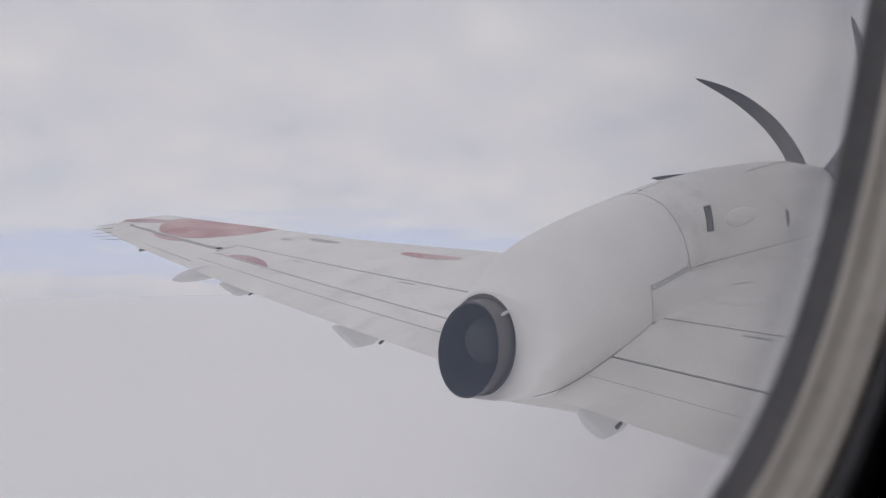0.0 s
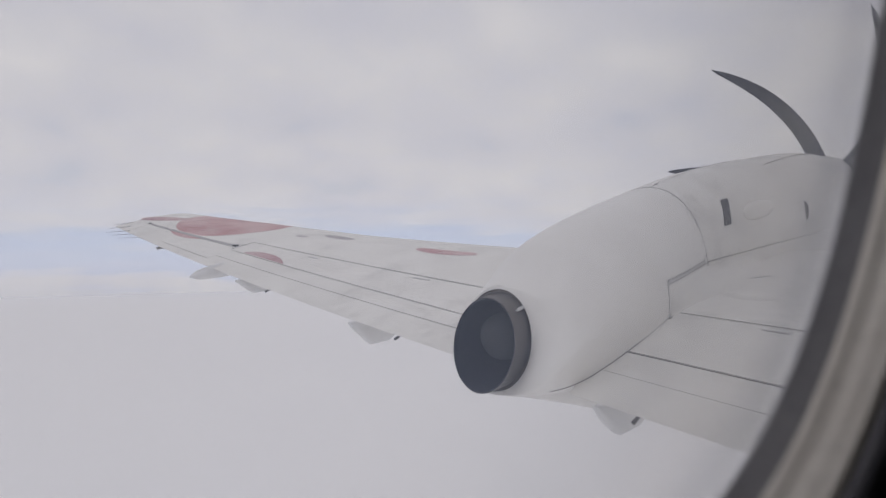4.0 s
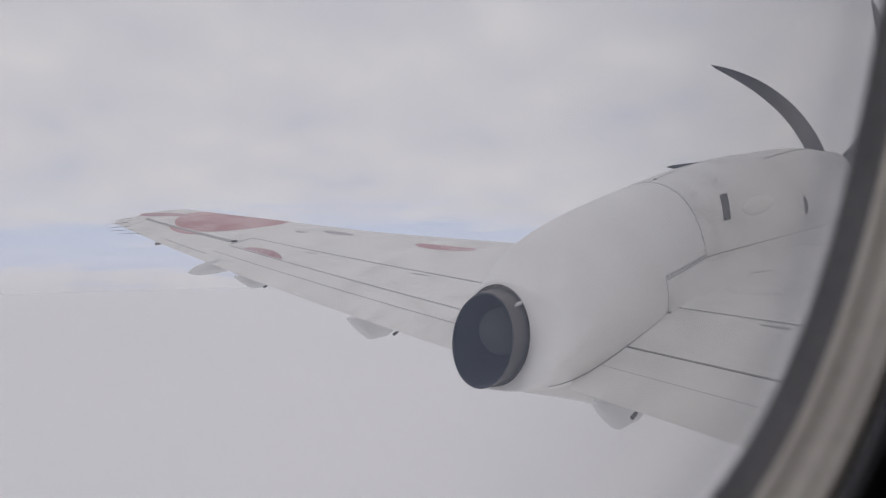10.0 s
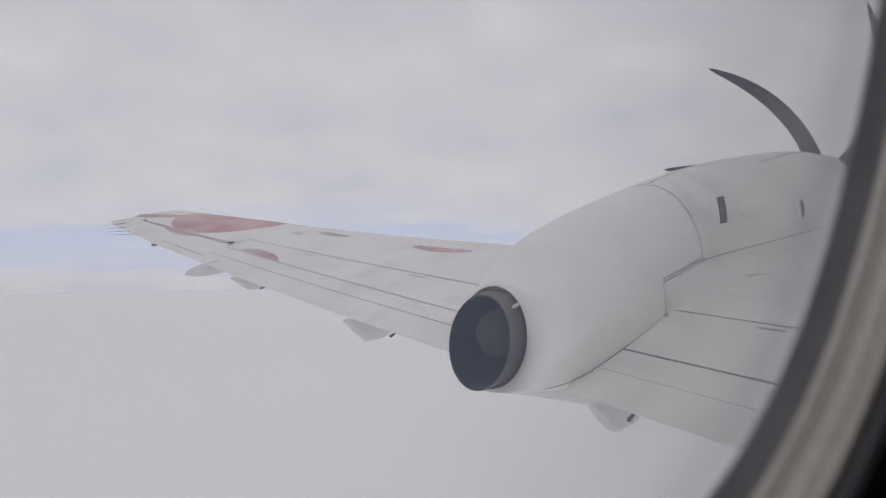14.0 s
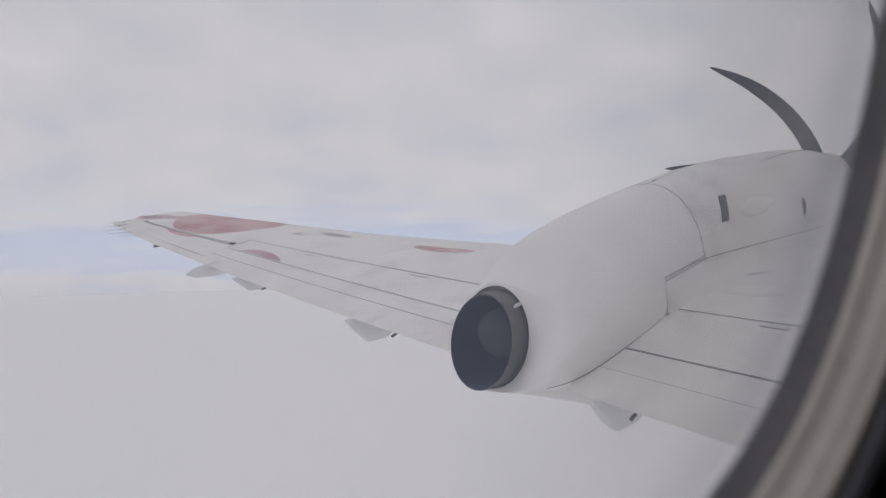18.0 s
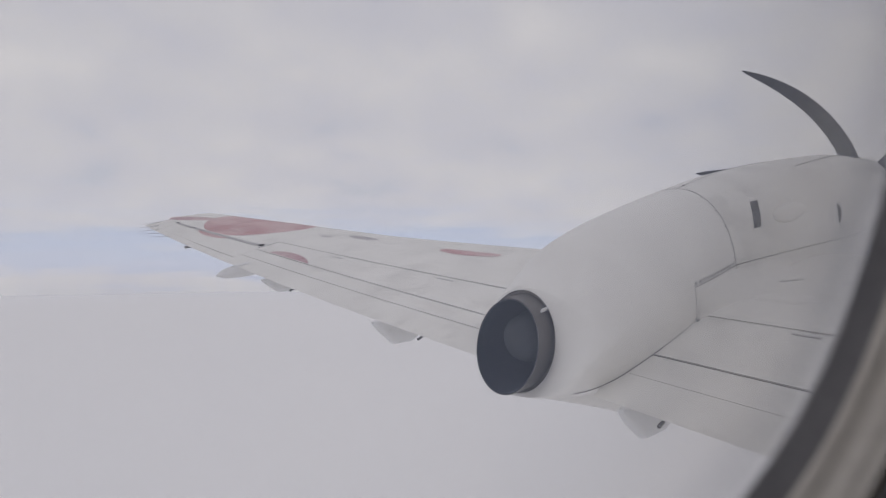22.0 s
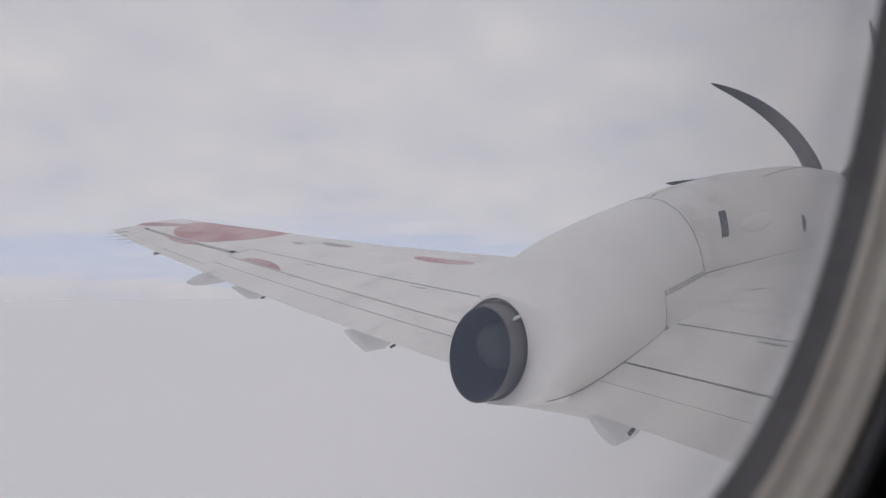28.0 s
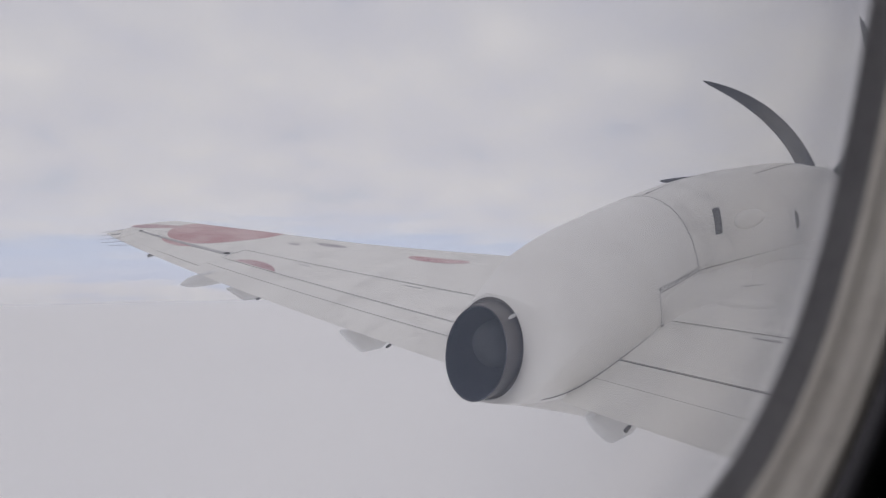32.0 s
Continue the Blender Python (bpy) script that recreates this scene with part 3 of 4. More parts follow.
# dark fitting at the aileron's inner hinge
bm = bmesh.new()
bmesh.ops.create_cube(bm, size=1)
bmesh.ops.transform(bm, verts=bm.verts, matrix=Matrix.Translation(wing_point(0.287, 7.70, True, 0.004)) @ Matrix.Diagonal((0.04, 0.10, 0.022, 1)))
bmesh.ops.bevel(bm, geom=bm.edges[:], offset=0.006, segments=2, affect="EDGES")
part("hinge_fitting", bm, SEALANT, wing, "dark hinge fitting")

# ---- engine nacelle ----
YN = 3.35
# x, top, middle, half width at the middle, half width at wing level, bottom
NAC = [(-1.89, -0.262, -0.53, 0.254, 0.254, -0.786),
       (-1.70, -0.200, -0.53, 0.335, 0.35, -0.805),
       (-1.50, -0.120, -0.53, 0.405, 0.43, -0.83),
       (-1.25, -0.045, -0.53, 0.465, 0.51, -0.88),
       (-0.90, 0.020, -0.50, 0.475, 0.50, -0.93),
       (-0.30, 0.100, -0.44, 0.390, 0.41, -1.00),
       (0.40, 0.158, -0.40, 0.375, 0.40, -1.02),
       (1.30, 0.172, -0.36, 0.37, 0.40, -0.98),
       (2.20, 0.150, -0.30, 0.35, 0.37, -0.88),
       (2.97, 0.060, -0.22, 0.28, 0.28, -0.76)]


def nac_point(x, a, grow=0.0):
    """A point of the nacelle's skin; a = 0 outboard, 90 degrees on top, 180 inboard."""
    top, mid, hw, hl, bot = lerp_table(NAC, x)
    c, s = math.cos(a), math.sin(a)
    if s >= 0:
        y, z = hw * power(c, 2.25), (top - mid) * power(s, 2.25)
    else:
        f = min(1.0, -s * 2.2)
        y, z = (hw + (hl - hw) * f * f * (3 - 2 * f)) * power(c, 2.6), (mid - bot) * power(s, 2.6)
    p = Vector((0, y, z))
    p += p.normalized() * grow
    scarf = 0.30 * p.z * min(1.0, max(0.0, (-1.45 - x) / 0.44))
    return Vector((x + scarf, YN + p.y, mid + p.z))


def nac_skin(x0, x1, a0, a1, nx, na, grow=0.0, thick=0.012, skew=None):
    """A sheet of cowling with thickness."""
    bm = bmesh.new()
    outer, inner = [], []
    for i in range(nx + 1):
        x = x0 + (x1 - x0) * i / nx
        lo, hi = (skew(x) if skew else (a0, a1))
        outer.append([nac_point(x, lo + (hi - lo) * k / na, grow) for k in range(na + 1)])
        inner.append([nac_point(x, lo + (hi - lo) * k / na, grow - thick) for k in range(na + 1)])
    vo = [[bm.verts.new(p) for p in r] for r in outer]
    vi = [[bm.verts.new(p) for p in r] for r in inner]
    for g in (vo, vi):
        for r, q in zip(g, g[1:]):
            for k in range(na):
                bm.faces.new((r[k], r[k + 1], q[k + 1], q[k]))
    for r, q in ((vo[0], vi[0]), (vo[-1], vi[-1])):
        for k in range(na):
            bm.faces.new((r[k], r[k + 1], q[k + 1], q[k]))
    for k in (0, na):
        for i in range(nx):
            bm.faces.new((vo[i][k], vo[i + 1][k], vi[i + 1][k], vi[i][k]))
    return bm


def angle_at(x, z):
    """The angle on the inboard side at which the skin has the height z."""
    lo, hi = math.pi / 2, 3 * math.pi / 2
    for _ in range(40):
        m = (lo + hi) / 2
        lo, hi = (m, hi) if nac_point(x, m).z > z else (lo, m)
    return lo


def ledge(x):
    return -0.400 - 0.053 * (x + 0.36)


# dark core that shows in the joints
nacelle = part("nacelle", loft([[nac_point(x, TAU * k / 48, -0.020) for k in range(48)]
                                for x in [-1.10 + 4.06 * i / 30 for i in range(31)]]), SEALANT, plane,
               "white engine nacelle on the wing with a dark exhaust")


# the rear cowling: round at the exhaust, then quickly full on its inboard side, where it stands on the wing
def ease(v):
    v = min(1.0, max(0.0, v))
    return v * v * (3 - 2 * v)


TAIL_IN = [(-1.25, 0.558), (-1.08, 0.548), (-0.95, 0.524), (-0.80, 0.494), (-0.65, 0.461), (-0.50, 0.430), (-0.38, 0.402), (-0.30, 0.390)]
TAIL_MID = [(-1.89, -0.53), (-1.70, -0.533), (-1.50, -0.543), (-1.25, -0.565), (-0.92, -0.525), (-0.60, -0.475), (-0.30, -0.44)]
TAIL_LOW = [(-1.89, -0.786), (-1.80, -0.790), (-1.65, -0.809), (-1.35, -0.838), (-0.30, -1.0)]


def tail_section(x):
    """Top, middle, outboard and inboard half widths, bottom and the two roundness exponents of the rear cowling."""
    top, _, out, _, _ = lerp_table(NAC, x)
    inn = 0.254 + 0.304 * (1 - (1 - min(1.0, (x + 1.89) / 0.359)) ** 6) ** (1 / 6) if x < -1.25 else lerp_table(TAIL_IN, x)[0]
    full = ease((x + 1.89) / 0.25)
    return top, lerp_table(TAIL_MID, x)[0], out, inn, lerp_table(TAIL_LOW, x)[0], 2 + 0.27 * full, 2 + 0.69 * full


def lag(x, y, z):
    """How far the raked end of the cowling sets a point back or forward."""
    r = math.hypot(y - YN, z + 0.53)
    return (0.30 * (z + 0.53) * min(1.0, max(0.0, (-1.45 - x) / 0.44))
            - 0.738 * max(0.0, r - 0.255) * ease((-1.40 - x) / 0.49) * ease((-0.41 - z) / 0.188))


def tail_point(x, a, grow=0.0):
    top, mid, out, inn, low, nu, nl = tail_section(x)
    c, s = math.cos(a), math.sin(a)
    n = nu if s >= 0 else nl
    y = ((out if c >= 0 else inn) + grow) * power(c, n)
    z = ((top - mid if s >= 0 else mid - low) + grow) * power(s, n)
    return Vector((x + lag(x, YN + y, mid + z), YN + y, mid + z))


def tail_side(x, z, grow=0.0):
    """A point on the inboard side of the rear cowling at a height."""
    top, mid, _, inn, low, nu, nl = tail_section(x)
    n, h = (nu, top - mid) if z >= mid else (nl, mid - low)
    return Vector((x, YN - grow - inn * max(0.0, 1 - min(1.0, abs(z - mid) / h) ** n) ** (1 / n), z))


xs = [-1.89 + 1.557 * (i / 52) ** 2.1 for i in range(53)]
rings = ([[tail_point(x, TAU * k / 120) for k in range(120)] for x in xs]
         + [[tail_point(x, TAU * k / 120, -0.012) for k in range(120)] for x in reversed(xs)])
part("tail_cowl", loft(rings + [rings[0]], cap=False), COWL, nacelle, "smooth white rear cowling")

# narrower underside below the edge of the rear cowling: x, inboard side, bottom
BELLY = [(-1.94, 3.325, -0.782), (-1.90, 3.15, -0.80), (-1.86, 3.00, -0.81), (-1.80, 2.885, -0.835), (-1.65, 2.845, -0.90), (-1.40, 2.84, -0.96), (-0.90, 2.90, -0.99)]
rings = []
for i in range(22):
    x = -1.94 + 1.04 * (i / 21) ** 1.4
    yb, zb = lerp_table(BELLY, x)
    half = YN - yb
    bow = min(0.06, half * 0.5)
    under = [(-half, -0.62)] + [(-half + bow * (1 - math.cos(a)), zb + bow * (1 - math.sin(a))) for a in [math.pi / 2 * k / 6 for k in range(7)]]
    under += [(min(-y, 0.24), z) for y, z in reversed(under)]
    ring = [(y, min(z, -0.53 - math.sqrt(max(0.0, 0.268 ** 2 - y * y)) if abs(y) < 0.268 else z)) for y, z in under]
    far = min(half, 0.24)
    for k in range(1, 12):
        y = far - (far + half) * k / 12
        ring.append((y, min(-0.62, -0.53 - math.sqrt(max(0.0, 0.268 ** 2 - y * y)))))
    rings.append([(x, YN + y, z) for y, z in ring])
part("belly", loft(rings), COWL, nacelle, "pale grey underside of the nacelle")


def wing_top(x, y):
    return wing_point((x - x_te(y)) / (x_le(y) - x_te(y)), y)[2]


def on_side(x, z):
    """The inboard side of the rear cowling, with the rake of its end."""
    p = tail_side(x, z)
    return Vector((x + lag(x, p.y, z), p.y, z))


def foot(x):
    """Where the side of the rear cowling meets the wing."""
    lo, hi = -0.75, -0.40
    for _ in range(30):
        z = (lo + hi) / 2
        p = on_side(x, z)
        lo, hi = (lo, z) if wing_top(p.x, p.y) < z else (z, hi)
    return on_side(x, (lo + hi) / 2)


# grey bead along the foot of the cowling, darker at its rear; its front length paints a soft shadow
for x0, x1, g0, g1, mat in ((-1.83, -1.46, 0.0040, 0.0032, FAINT), (-1.46, -1.12, 0.0032, 0.0016, WEATHERED)):
    rings = []
    for i in range(13):
        p = foot(x0 + (x1 - x0) * i / 12)
        g = g0 + (g1 - g0) * i / 12
        rings.append([p + Vector((0, -1.3 * g, 0.001)), p + Vector((0, -0.2 * g, 1.0 * g)), p + Vector((0, 1.2 * g, 0.4 * g)), p + Vector((0, 0, -g))])
    part("foot_shade_bead", loft(rings), mat, nacelle, "grey bead along the wing, drawn for a dark line and soft shadow")
# side wall below the ledge: creased against the wing at its rear end, a hollow fillet further forward
def brim(x):
    return ledge(x) if x > -0.33 else -0.389 - 0.017 * (x + 1.08)


rings = []
for i in range(41):
    x = -1.125 + 1.78 * i / 40
    rise = ease((x + 1.125) / 0.05)
    fore = ease((x + 0.80) / 0.7)
    base = wing_top(x, 2.80)
    za = base + 0.006 + (brim(x) - 0.010 - base - 0.006) * rise
    ya = tail_side(x, za).y if x < -0.335 else nac_point(x, angle_at(x, za)).y
    yd = ya - (0.012 + (ya - 2.775 - 0.012) * rise) - 0.07 * fore
    p, d = Vector((x, ya + 0.003, za)), Vector((x, yd, wing_top(x, yd) - 0.003))
    corner = Vector((x, ya - 0.05 * (ya - yd), wing_top(x, ya) + 0.003))
    c = corner * (0.35 + 0.6 * fore) + (p * 0.35 + d * 0.65) * (0.65 - 0.6 * fore)
    arc = [p * (1 - t) ** 2 + c * 2 * t * (1 - t) + d * t * t for t in [k / 10 for k in range(11)]]
    rings.append(arc + [d - Vector((0, 0, 0.02)), Vector((x, ya + 0.03, corner.z - 0.03)), p + Vector((0, 0.03, 0))])
part("wing_fillet", loft(rings), DUSTY, nacelle, "side fairing between nacelle and wing, creased at its foot")
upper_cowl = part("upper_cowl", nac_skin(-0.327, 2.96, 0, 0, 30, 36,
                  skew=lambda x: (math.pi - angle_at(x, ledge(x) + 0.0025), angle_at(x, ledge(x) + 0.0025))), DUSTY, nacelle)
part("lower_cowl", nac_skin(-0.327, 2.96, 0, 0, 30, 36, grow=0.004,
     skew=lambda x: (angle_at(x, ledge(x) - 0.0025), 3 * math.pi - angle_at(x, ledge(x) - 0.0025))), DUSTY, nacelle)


def patch_on_skin(x, z, lx, lz, mat, name, grow, lean=0.0, parent=None, label=""):
    """A small raised or inlaid plate on the inboard side."""
    bm = bmesh.new()
    rings = []
    for g in (grow, -0.01):
        ring = []
        for sx, sz in ((-1, -1), (0, -1), (1, -1), (1, 0), (1, 1), (0, 1), (-1, 1), (-1, 0)):
            xx, zz = x + sx * lx / 2 + sz * lean, z + sz * lz / 2
            ring.append(nac_point(xx, angle_at(xx, zz), g))
        rings.append(ring)
    loft(rings, bm=bm)
    return part(name, bm, mat, parent or nacelle, label, smooth=False)


# cooling slots and the blister between them
slot = patch_on_skin(0.11, -0.14, 0.10, 0.165, SEALANT, "vent", 0.004, 0.045, label="narrow dark cooling vent")
# dark plate: the shading inside a hollow vent, put into the colour
bm = bmesh.new()
rings = []
for g in (0.003, -0.01):
    ring = []
    for k in range(13):
        a = -math.pi / 2 + math.pi * k / 12
        xx, zz = 1.44 + 0.075 * math.cos(a), -0.30 + 0.075 * math.sin(a)
        ring.append(nac_point(xx, angle_at(xx, zz), g))
    rings.append(ring)
part("vent", loft(rings, bm=bm), SEALANT, nacelle, "rounded dark plate for the shaded end of a hollow vent", smooth=False)


def blister(x, z, lx, lz, h, mat, name, label):
    bm = bmesh.new()
    rings = []
    for k in range(9):
        s = k / 8
        ring = []
        for i in range(20):
            a = TAU * i / 20
            xx = x + lx / 2 * math.cos(math.pi / 2 * s) * math.cos(a) * (1.0 if math.cos(a) < 0 else 1.25)
            zz = z + lz / 2 * math.cos(math.pi / 2 * s) * math.sin(a)
            ring.append(nac_point(xx, angle_at(xx, zz), h * math.sin(math.pi / 2 * s) - 0.004))
        rings.append(ring)
    loft(rings, cap=False, bm=bm)
    part(name, bm, mat, nacelle, label)


blister(0.56, -0.185, 0.48, 0.135, 0.033, DUSTY, "blister", "teardrop bulge on the cowling")
# raised strips along the joints
def joint_line(x0, x1, a_of, mat, name, width=0.007, grow=0.003, n=24):
    bm = bmesh.new()
    rings = []
    for i in range(n + 1):
        x = x0 + (x1 - x0) * i / n
        a = a_of(x)
        p, q = nac_point(x, a - width * 1.2, grow), nac_point(x, a + width * 1.2, grow)
        r, s = nac_point(x, a + width * 1.2, -0.012), nac_point(x, a - width * 1.2, -0.012)
        rings.append([p, q, r, s])
    part(name, loft(rings, bm=bm), mat, nacelle)


def side_strip(x0, x1, z_of, half, lift, mat, name, label="", n=20):
    """A thin strip along the inboard side of the rear cowling."""
    rings = []
    for i in range(n + 1):
        x = x0 + (x1 - x0) * i / n
        z = z_of(x)
        rings.append([tail_side(x, z + half, lift), tail_side(x, z - half, lift), tail_side(x, z - half, -0.01), tail_side(x, z + half, -0.01)])
    part(name, loft(rings), mat, nacelle, label)


side_strip(-1.08, -0.335, brim, 0.0018, 0.002, FAINT, "panel_joint")
side_strip(-1.075, -0.345, lambda x: brim(x) + 0.015, 0.0115, 0.0006, GRIMY, "screw_strip", "grimy strip with a row of screws")
# upright joint from the ledge to the wing
rings = []
for i in range(11):
    z = -0.389 - 0.160 * i / 10
    back = 0.045 * i / 10
    rings.append([tail_side(x - back, z, g) for x, g in ((-1.084, 0.0012), (-1.079, 0.0012), (-1.079, -0.01), (-1.084, -0.01))])
part("panel_joint", loft(rings), WEATHERED, nacelle)
# ring joint at the front end of the rear cowling
rings = []
for i in range(61):
    a = radians(80 + 108 * i / 60)
    rings.append([tail_point(-0.3350, a, 0.0016), tail_point(-0.3315, a, 0.0016), tail_point(-0.3315, a, -0.012), tail_point(-0.3350, a, -0.012)])
part("panel_joint", loft(rings), FAINT, nacelle)
# lump added for the dark dirt spot where the joint meets the wing
bm = bmesh.new()
bmesh.ops.create_icosphere(bm, subdivisions=3, radius=1)
for v in bm.verts:
    v.co *= 1 + 0.25 * noise.noise(v.co * 2.3)
bmesh.ops.transform(bm, verts=bm.verts, matrix=Matrix.Translation((-1.135, 2.787, -0.548)) @ Matrix.Diagonal((0.016, 0.007, 0.010, 1)))
part("dirt_lump", bm, WEATHERED, nacelle, "dark lump for a dirt spot")

# screws along the joints
screw_bm = bmesh.new()
bmesh.ops.create_cone(screw_bm, cap_ends=True, segments=8, radius1=0.0058, radius2=0.005, depth=0.004)
screw_me = bpy.data.meshes.new("screw")
screw_bm.to_mesh(screw_me)
screw_bm.free()
screw_me.materials.append(FAINT)


def screw(p, q, size=1.0):
    ob = new("screw", screw_me)
    ob.parent = nacelle
    ob.matrix_basis = Matrix.Translation(p) @ (q - p).to_track_quat("Z", "Y").to_matrix().to_4x4() @ Matrix.Scale(size, 4)


for k in range(12):
    x = -1.06 + 0.66 * k / 11
    z = brim(x) + 0.018
    screw(tail_side(x, z, 0.002), tail_side(x, z, 0.05))
for z in (-0.355, -0.27, -0.16, -0.06, 0.03):
    p = tail_side(-0.352, z, 0.002)
    screw(p, p + Vector((0, -0.05, 0.015 + 0.2 * max(0.0, z + 0.2))))
for x, z in ((-0.22, -0.385), (0.02, -0.40), (0.16, -0.40), (0.55, -0.43), (0.70, -0.44), (1.1, -0.45), (1.30, -0.47)):
    a = angle_at(x, z)
    screw(nac_point(x, a, 0.002), nac_point(x, a, 0.05))

# strip along the top of the cowling
patch_on_skin(1.33, -0.22, 0.008, 0.27, WEATHERED, "panel_joint", 0.003)
joint_line(-0.32, 1.2, lambda x: radians(95 - 7 * (x + 0.3)), FAINT, "top_strip", 0.0024, 0.0015)
# grey strip on the panel's step edge, the step's shade in its colour
joint_line(1.15, 2.7, lambda x: radians(119 - 9 * (x - 1.15)), WEATHERED, "panel_edge_shade", 0.0050, 0.006)
p = nac_point(-0.24, radians(95), 0.004)
screw(p, p + Vector((0, 0, 0.05)), 2.0)

# exhaust: steel shroud, then the dark pipe that stands out behind it
def tube(x0, x1, r0, r1, wall, yc, z0, z1, oval=1.0, n=48, steps=6, scarf=0.0):
    rings = []
    for i in range(steps + 1):
        s = i / steps
        r = r0 + (r1 - r0) * s
        rings.append([(x0 + (x1 - x0) * s + scarf * (1 - s) * r * math.sin(TAU * k / n), yc + r * oval * math.cos(TAU * k / n), z0 + (z1 - z0) * s + r * math.sin(TAU * k / n)) for k in range(n)])
    for i in range(steps, -1, -1):
        s = i / steps
        r = r0 + (r1 - r0) * s - wall
        rings.append([(x0 + (x1 - x0) * s + scarf * (1 - s) * r * math.sin(TAU * k / n), yc + r * oval * math.cos(TAU * k / n), z0 + (z1 - z0) * s + r * math.sin(TAU * k / n)) for k in range(n)])
    rings.append(rings[0])
    bm = loft(rings, cap=False)
    bmesh.ops.remove_doubles(bm, verts=bm.verts, dist=1e-5)
    return bm


part("exhaust_shroud", tube(-1.88, -1.50, 0.252, 0.262, 0.022, YN, -0.520, -0.52, scarf=0.30), STEEL, nacelle, "brownish steel exhaust shroud")
part("exhaust_collar", tube(-1.868, -1.80, 0.254, 0.268, 0.03, YN, -0.520, -0.525, scarf=0.30), STEEL, nacelle, "brownish steel collar round the exhaust")
part("exhaust_pipe", tube(-1.985, -1.50, 0.228, 0.246, 0.003, YN - 0.007, -0.525, -0.52, 0.935, scarf=0.33), STEEL, nacelle, "brownish steel exhaust pipe")
part("exhaust_liner", tube(-1.9845, -1.20, 0.2245, 0.236, 0.006, YN - 0.007, -0.525, -0.515, 0.935, scarf=0.33), SOOT, nacelle, "sooty black exhaust liner")
rings = []
for i in range(15):
    s = i / 14
    r = 0.125 * math.sqrt(max(0.0008, 1 - (1 - min(1.0, s * 2.8)) ** 2))
    rings.append([(-1.93 + 0.65 * (0.25 * s + 0.75 * s * s), YN - 0.006 + r * math.cos(TAU * k / 40), -0.52 + r * math.sin(TAU * k / 40)) for k in range(40)])
part("exhaust_plug", loft(rings), PLUG, nacelle, "rounded sooty exhaust plug")
bm = bmesh.new()
bmesh.ops.create_circle(bm, cap_ends=True, segments=40, radius=0.236)
bmesh.ops.transform(bm, verts=bm.verts, matrix=pose(-1.22, YN, -0.515, 0, 90, 0))
part("exhaust_wall", bm, SOOT, nacelle)
bm = bmesh.new()
bmesh.ops.create_cube(bm, size=1)
bmesh.ops.transform(bm, verts=bm.verts, matrix=pose(-1.868, YN - 0.180, -0.355, 42, 0, 0) @ Matrix.Diagonal((0.045, 0.010, 0.026, 1)))
bmesh.ops.bevel(bm, geom=bm.edges[:], offset=0.003, segments=1, affect="EDGES")
part("bracket", bm, GREY, nacelle, "small pale bracket on the exhaust shroud")

# ---- propeller ----
PX, PZ = 3.087, -0.222
hub = bmesh.new()
rings = []
for i in range(13):
    s = i / 12
    r = 0.29 * math.sqrt(max(0.0004, 1 - s ** 1.8))
    rings.append([(2.985 + 0.62 * s, YN + r * math.cos(TAU * k / 40), PZ + r * math.sin(TAU * k / 40)) for k in range(40)])
propeller = part("propeller", loft(rings, bm=hub), COWL, plane, "propeller with white spinner and dark curved blades")


def blade(tip, sweep):
    rings = []
    for i in range(25):
        r = 0.20 + 1.505 * i / 24
        s = r / 1.705
        th = tip - sweep * max(0.0, 1 - s) ** 1.1
        w = 0.5 * (0.185 - 0.03 * s - 0.075 * s * s) * math.sqrt(max(0.012, 1 - max(0.0, (s - 0.55) / 0.45) ** 2.2))
        d = 0.5 * (0.05 - 0.042 * s)
        # the blade's own direction at this station
        er = Vector((0, math.sin(th), math.cos(th)))
        dth = sweep * 1.1 * max(1e-4, 1 - s) ** 0.1 / 1.705
        along = (er + Vector((0, math.cos(th), -math.sin(th))) * r * dth).normalized()
        side = Vector((0, along.z, -along.y))
        c = Vector((PX, YN, PZ)) + er * r
        twist = Vector((0.25 * (1 - s), 0, 0))
        side2 = (side + twist).normalized()
        nrm = side2.cross(along).normalized()
        rings.append([c + side2 * w * math.cos(TAU * k / 14) + nrm * d * math.sin(TAU * k / 14) for k in range(14)])
    part("blade", loft(rings), BLADE, propeller, "dark grey curved blade")


for tip, sweep in ((0.655, 0.55), (1.395, 0.12), (-0.30, 0.80), (2.42, 0.5), (-1.22, 0.7), (-2.50, 0.6)):
    blade(tip, sweep)

# ---- fuselage, cabin wall and window ----
EYE = Vector((-4.26, 1.02, 0.302))
LEAN = radians(12.16)
EX, EZ, EN = Vector((1, 0, 0)), Vector((0, -math.sin(LEAN), math.cos(LEAN))), Vector((0, math.cos(LEAN), math.sin(LEAN)))
N0, Z0 = EYE.dot(EN), EYE.dot(EZ)
WA, WAFT, WB, WN, WX, WZ = 0.1304, 0.215, 0.1590, 2.717, 0.1217, 0.0386
SEG = 96


def local(lx, lz, n):
    """A point by its place along the cabin, up the wall and out from the centre line."""
    return EX * (EYE.x + lx) + EZ * (Z0 + lz) + EN * n


def outline(a, off):
    """The window's outline, fuller towards the tail."""
    c = math.cos(a)
    return WX + ((WA if c >= 0 else WAFT) + off) * power(c, WN), WZ + (WB + off) * power(math.sin(a), WN)


def rim(off, n):
    return [local(*outline(TAU * k / SEG, off), n) for k in range(SEG)]


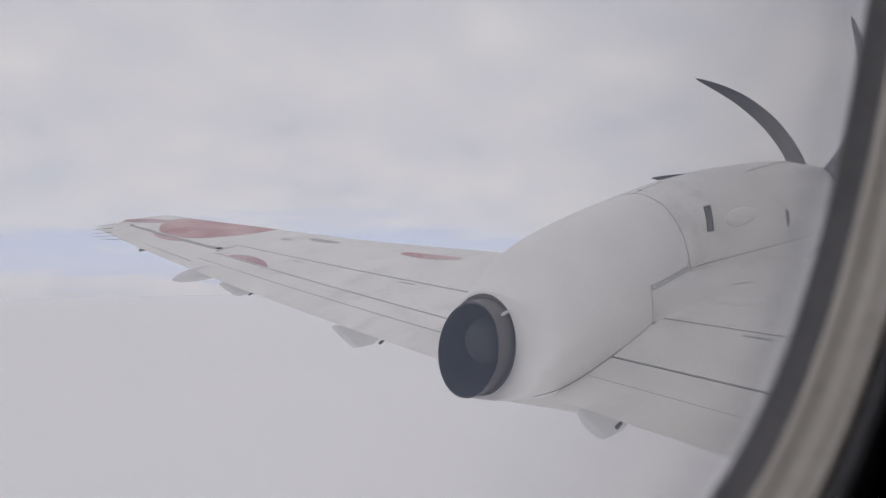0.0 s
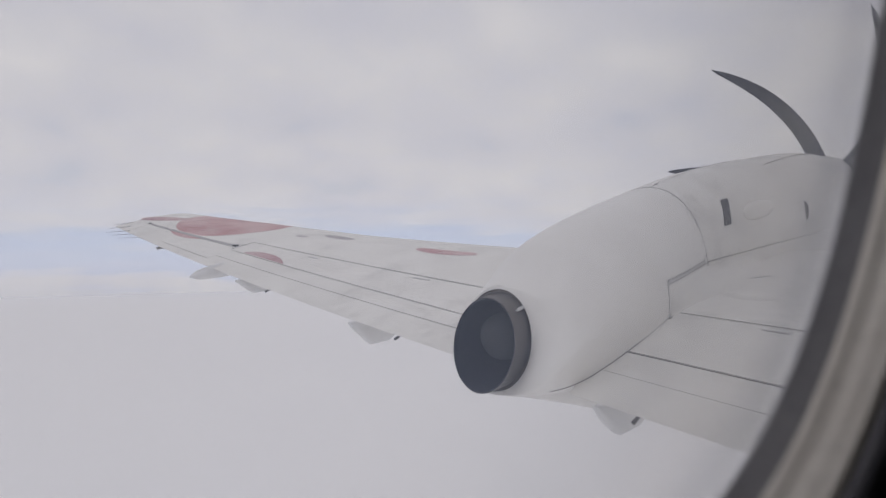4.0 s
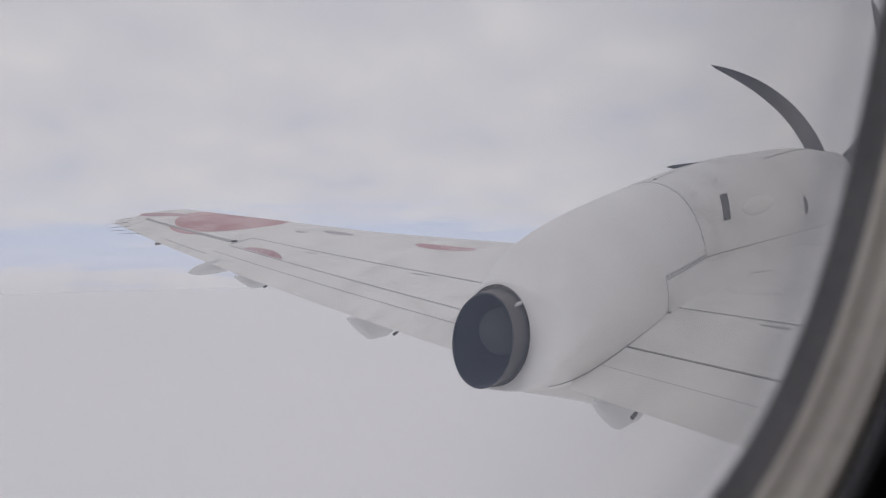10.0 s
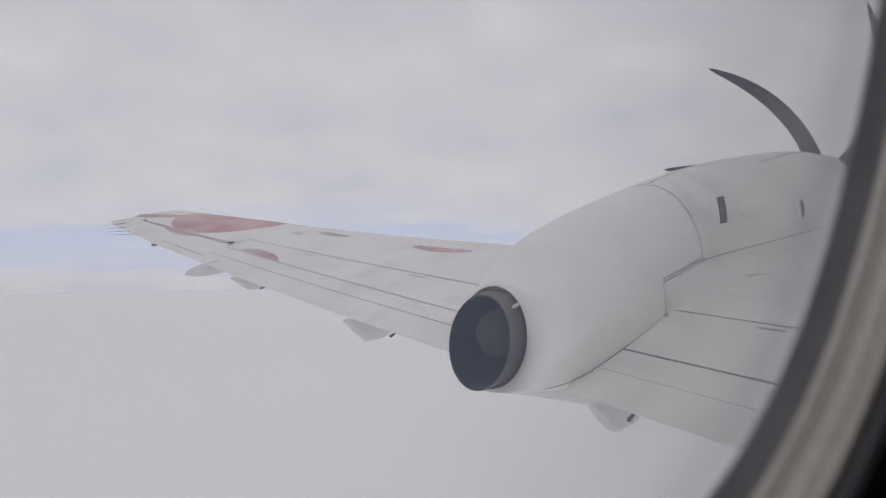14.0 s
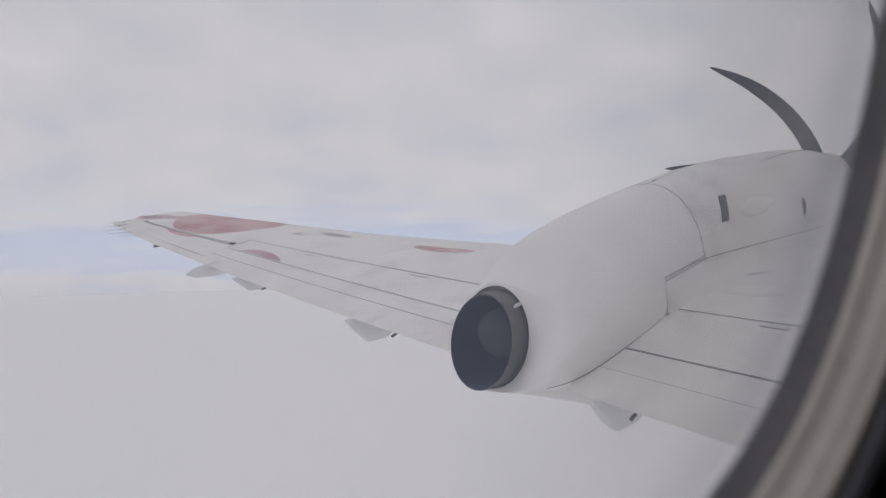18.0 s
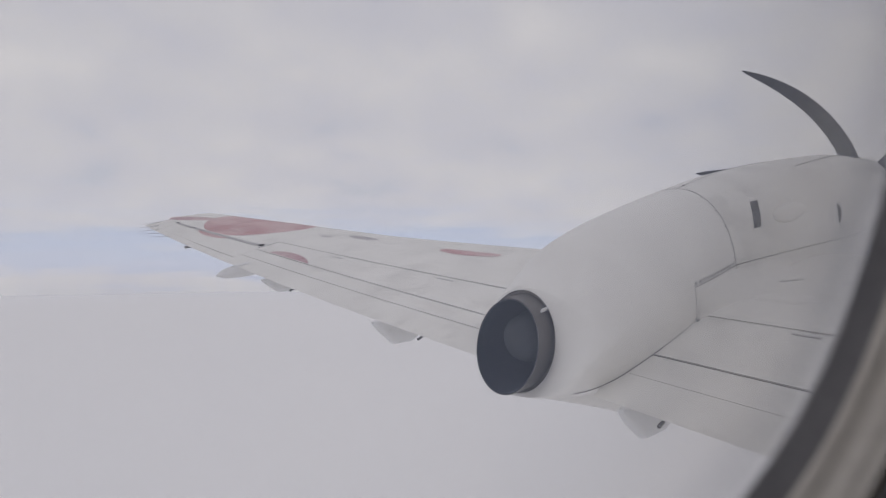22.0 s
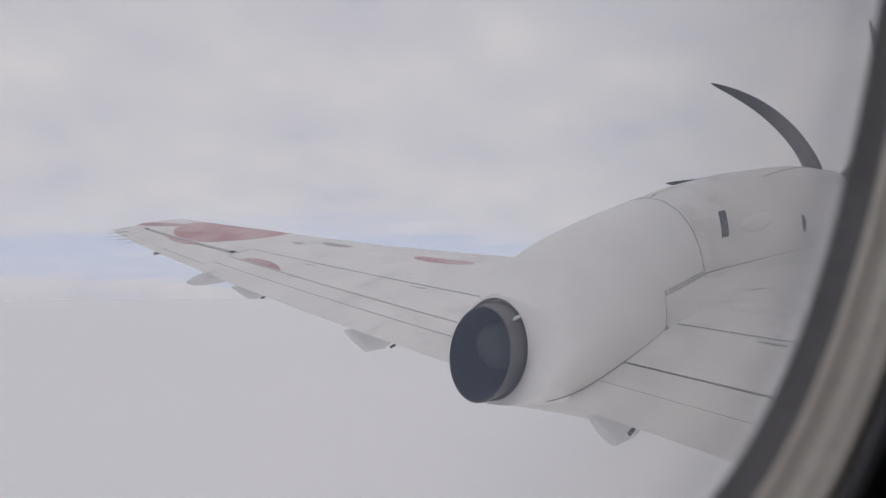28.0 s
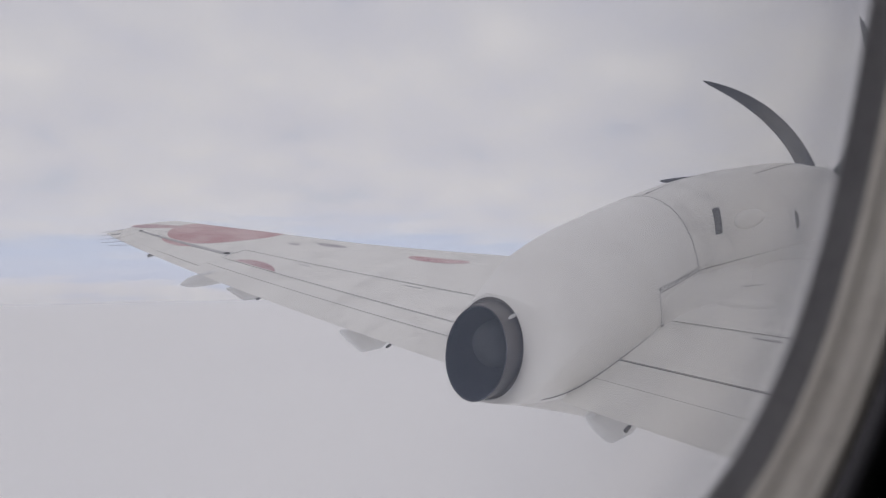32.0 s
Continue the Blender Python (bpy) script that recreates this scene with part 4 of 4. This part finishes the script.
def shell(radius, off, flat, x0, x1, name, mat, parent, label):
    """A round wall with the window's opening in it."""
    bm = bmesh.new()
    lx0, lx1, lz0, lz1 = -0.6, 0.9, -0.45, 0.50
    rings = []
    for s in (0, 0.04, 0.1, 0.2, 0.35, 0.55, 0.78, 1.0):
        ring = []
        for k in range(SEG):
            a = TAU * k / SEG
            hx, hz = outline(a, off)
            dx, dz = math.cos(a), math.sin(a)
            t = 1 / max(abs(dx), abs(dz))
            bx = 0.15 + 0.75 * dx * t
            bz = 0.025 + 0.475 * dz * t
            lx, lz = hx + (bx - hx) * s, hz + (bz - hz) * s
            f = min(1, s * 1.3)
            f = f * f * (3 - 2 * f)
            cyl = math.sqrt(radius ** 2 - (Z0 + lz) ** 2)
            ring.append(local(lx, lz, flat + (cyl - flat) * f))
        rings.append(ring)
    loft(rings, cap=False, bm=bm)
    p0, p1 = math.asin((Z0 + lz0) / radius), math.asin((Z0 + lz1) / radius)

    def grid(xa, xb, pa, pb, nx, npn):
        pts = [[bm.verts.new(EX * (xa + (xb - xa) * i / nx) + EZ * radius * math.sin(pa + (pb - pa) * j / npn)
                             + EN * radius * math.cos(pa + (pb - pa) * j / npn)) for j in range(npn + 1)] for i in range(nx + 1)]
        for r, q in zip(pts, pts[1:]):
            for j in range(npn):
                bm.faces.new((r[j], r[j + 1], q[j + 1], q[j]))
        return pts
    xa, xb = EYE.x + lx0, EYE.x + lx1
    grid(xa - 0.002, xb + 0.002, p1 - 0.002, p0 + TAU + 0.002, 3, 60)
    for end, edge in ((x0, xa), (x1, xb)):
        pts = grid(end, edge, 0, TAU, 4, 72)
        bm.faces.new(pts[0][:-1])
    return part(name, bm, mat, parent, label)


shell(1.136, 0.023, N0 + 0.069, -8.5, 4.5, "fuselage", WHITE, plane, "white painted fuselage skin")
lining = shell(1.100, 0.020, N0 + 0.038, -8.2, 4.2, "wall_cabin", LINING, None, "")
lining.matrix_world = AIR
tagged(lining, "dim grey curved cabin wall round the window", "wall", kind="structure")

window = new("window_1")
window.matrix_world = AIR
tagged(window, "rounded cabin window with dark seal and beige bezel", "window", kind="structure")


def rim_part(name, profile, mat, label):
    rings = [rim(off, N0 + n) for off, n in profile]
    part(name, loft(rings + [rings[0]], cap=False), mat, window, label)


rim_part("window_seal", [(0.0190, 0.0684), (0.0098, 0.0665), (0.0012, 0.0649), (-0.0004, 0.0643), (-0.0003, 0.0618), (0.0003, 0.0595), (0.0002, 0.0575), (0.0006, 0.0556),
                         (0.018, 0.0556), (0.027, 0.0684)], RUBBER, "dark rubber window seal")
rim_part("bezel", [(0.0008, 0.0554), (-0.0006, 0.0549), (-0.0016, 0.0538), (-0.0019, 0.0522), (-0.0016, 0.0508), (-0.0015, 0.0482), (-0.0021, 0.0464), (-0.0029, 0.0450),
                   (-0.0031, 0.0432), (-0.0030, 0.0416), (-0.0036, 0.0402), (-0.0038, 0.0391), (-0.0030, 0.0380), (-0.0012, 0.0372),
                   (0.0060, 0.0366), (0.022, 0.0360), (0.022, 0.0554)], BEZEL, "beige plastic window bezel with lengthwise ridges")
# inner ring, painted dark for the bezel's fade into the unlit cabin
rim_part("fade_ring", [(-0.0014, 0.0371), (-0.0028, 0.0362), (-0.0034, 0.0345), (-0.0026, 0.0325), (0.0010, 0.0305), (0.0100, 0.0290), (0.020, 0.0285), (0.0215, 0.0359), (0.0060, 0.0364)],
         FADE, "dark grey inner ring where the bezel fades to black")
# the pane reaches under the skin round the opening; its mesh edges stay out of the way of the view
bm = bmesh.new()
sheets = [[bm.verts.new(local(lx, lz, N0 + n)) for lx, lz in ((-0.25, 0.03), (-0.10, -0.15), (0.29, -0.20), (0.29, 0.18), (-0.10, 0.215))]
          for n in (0.0662, 0.0680)]
for v in sheets:
    for i, j, k in ((0, 2, 3), (0, 1, 2), (0, 3, 4)):
        bm.faces.new((v[i], v[j], v[k]))
for i in range(5):
    j = (i + 1) % 5
    bm.faces.new((sheets[0][i], sheets[0][j], sheets[1][j], sheets[1][i]))
pane = part("pane", bm, PANE, window, "slightly hazy acrylic window pane", smooth=False)
pane.visible_shadow = False
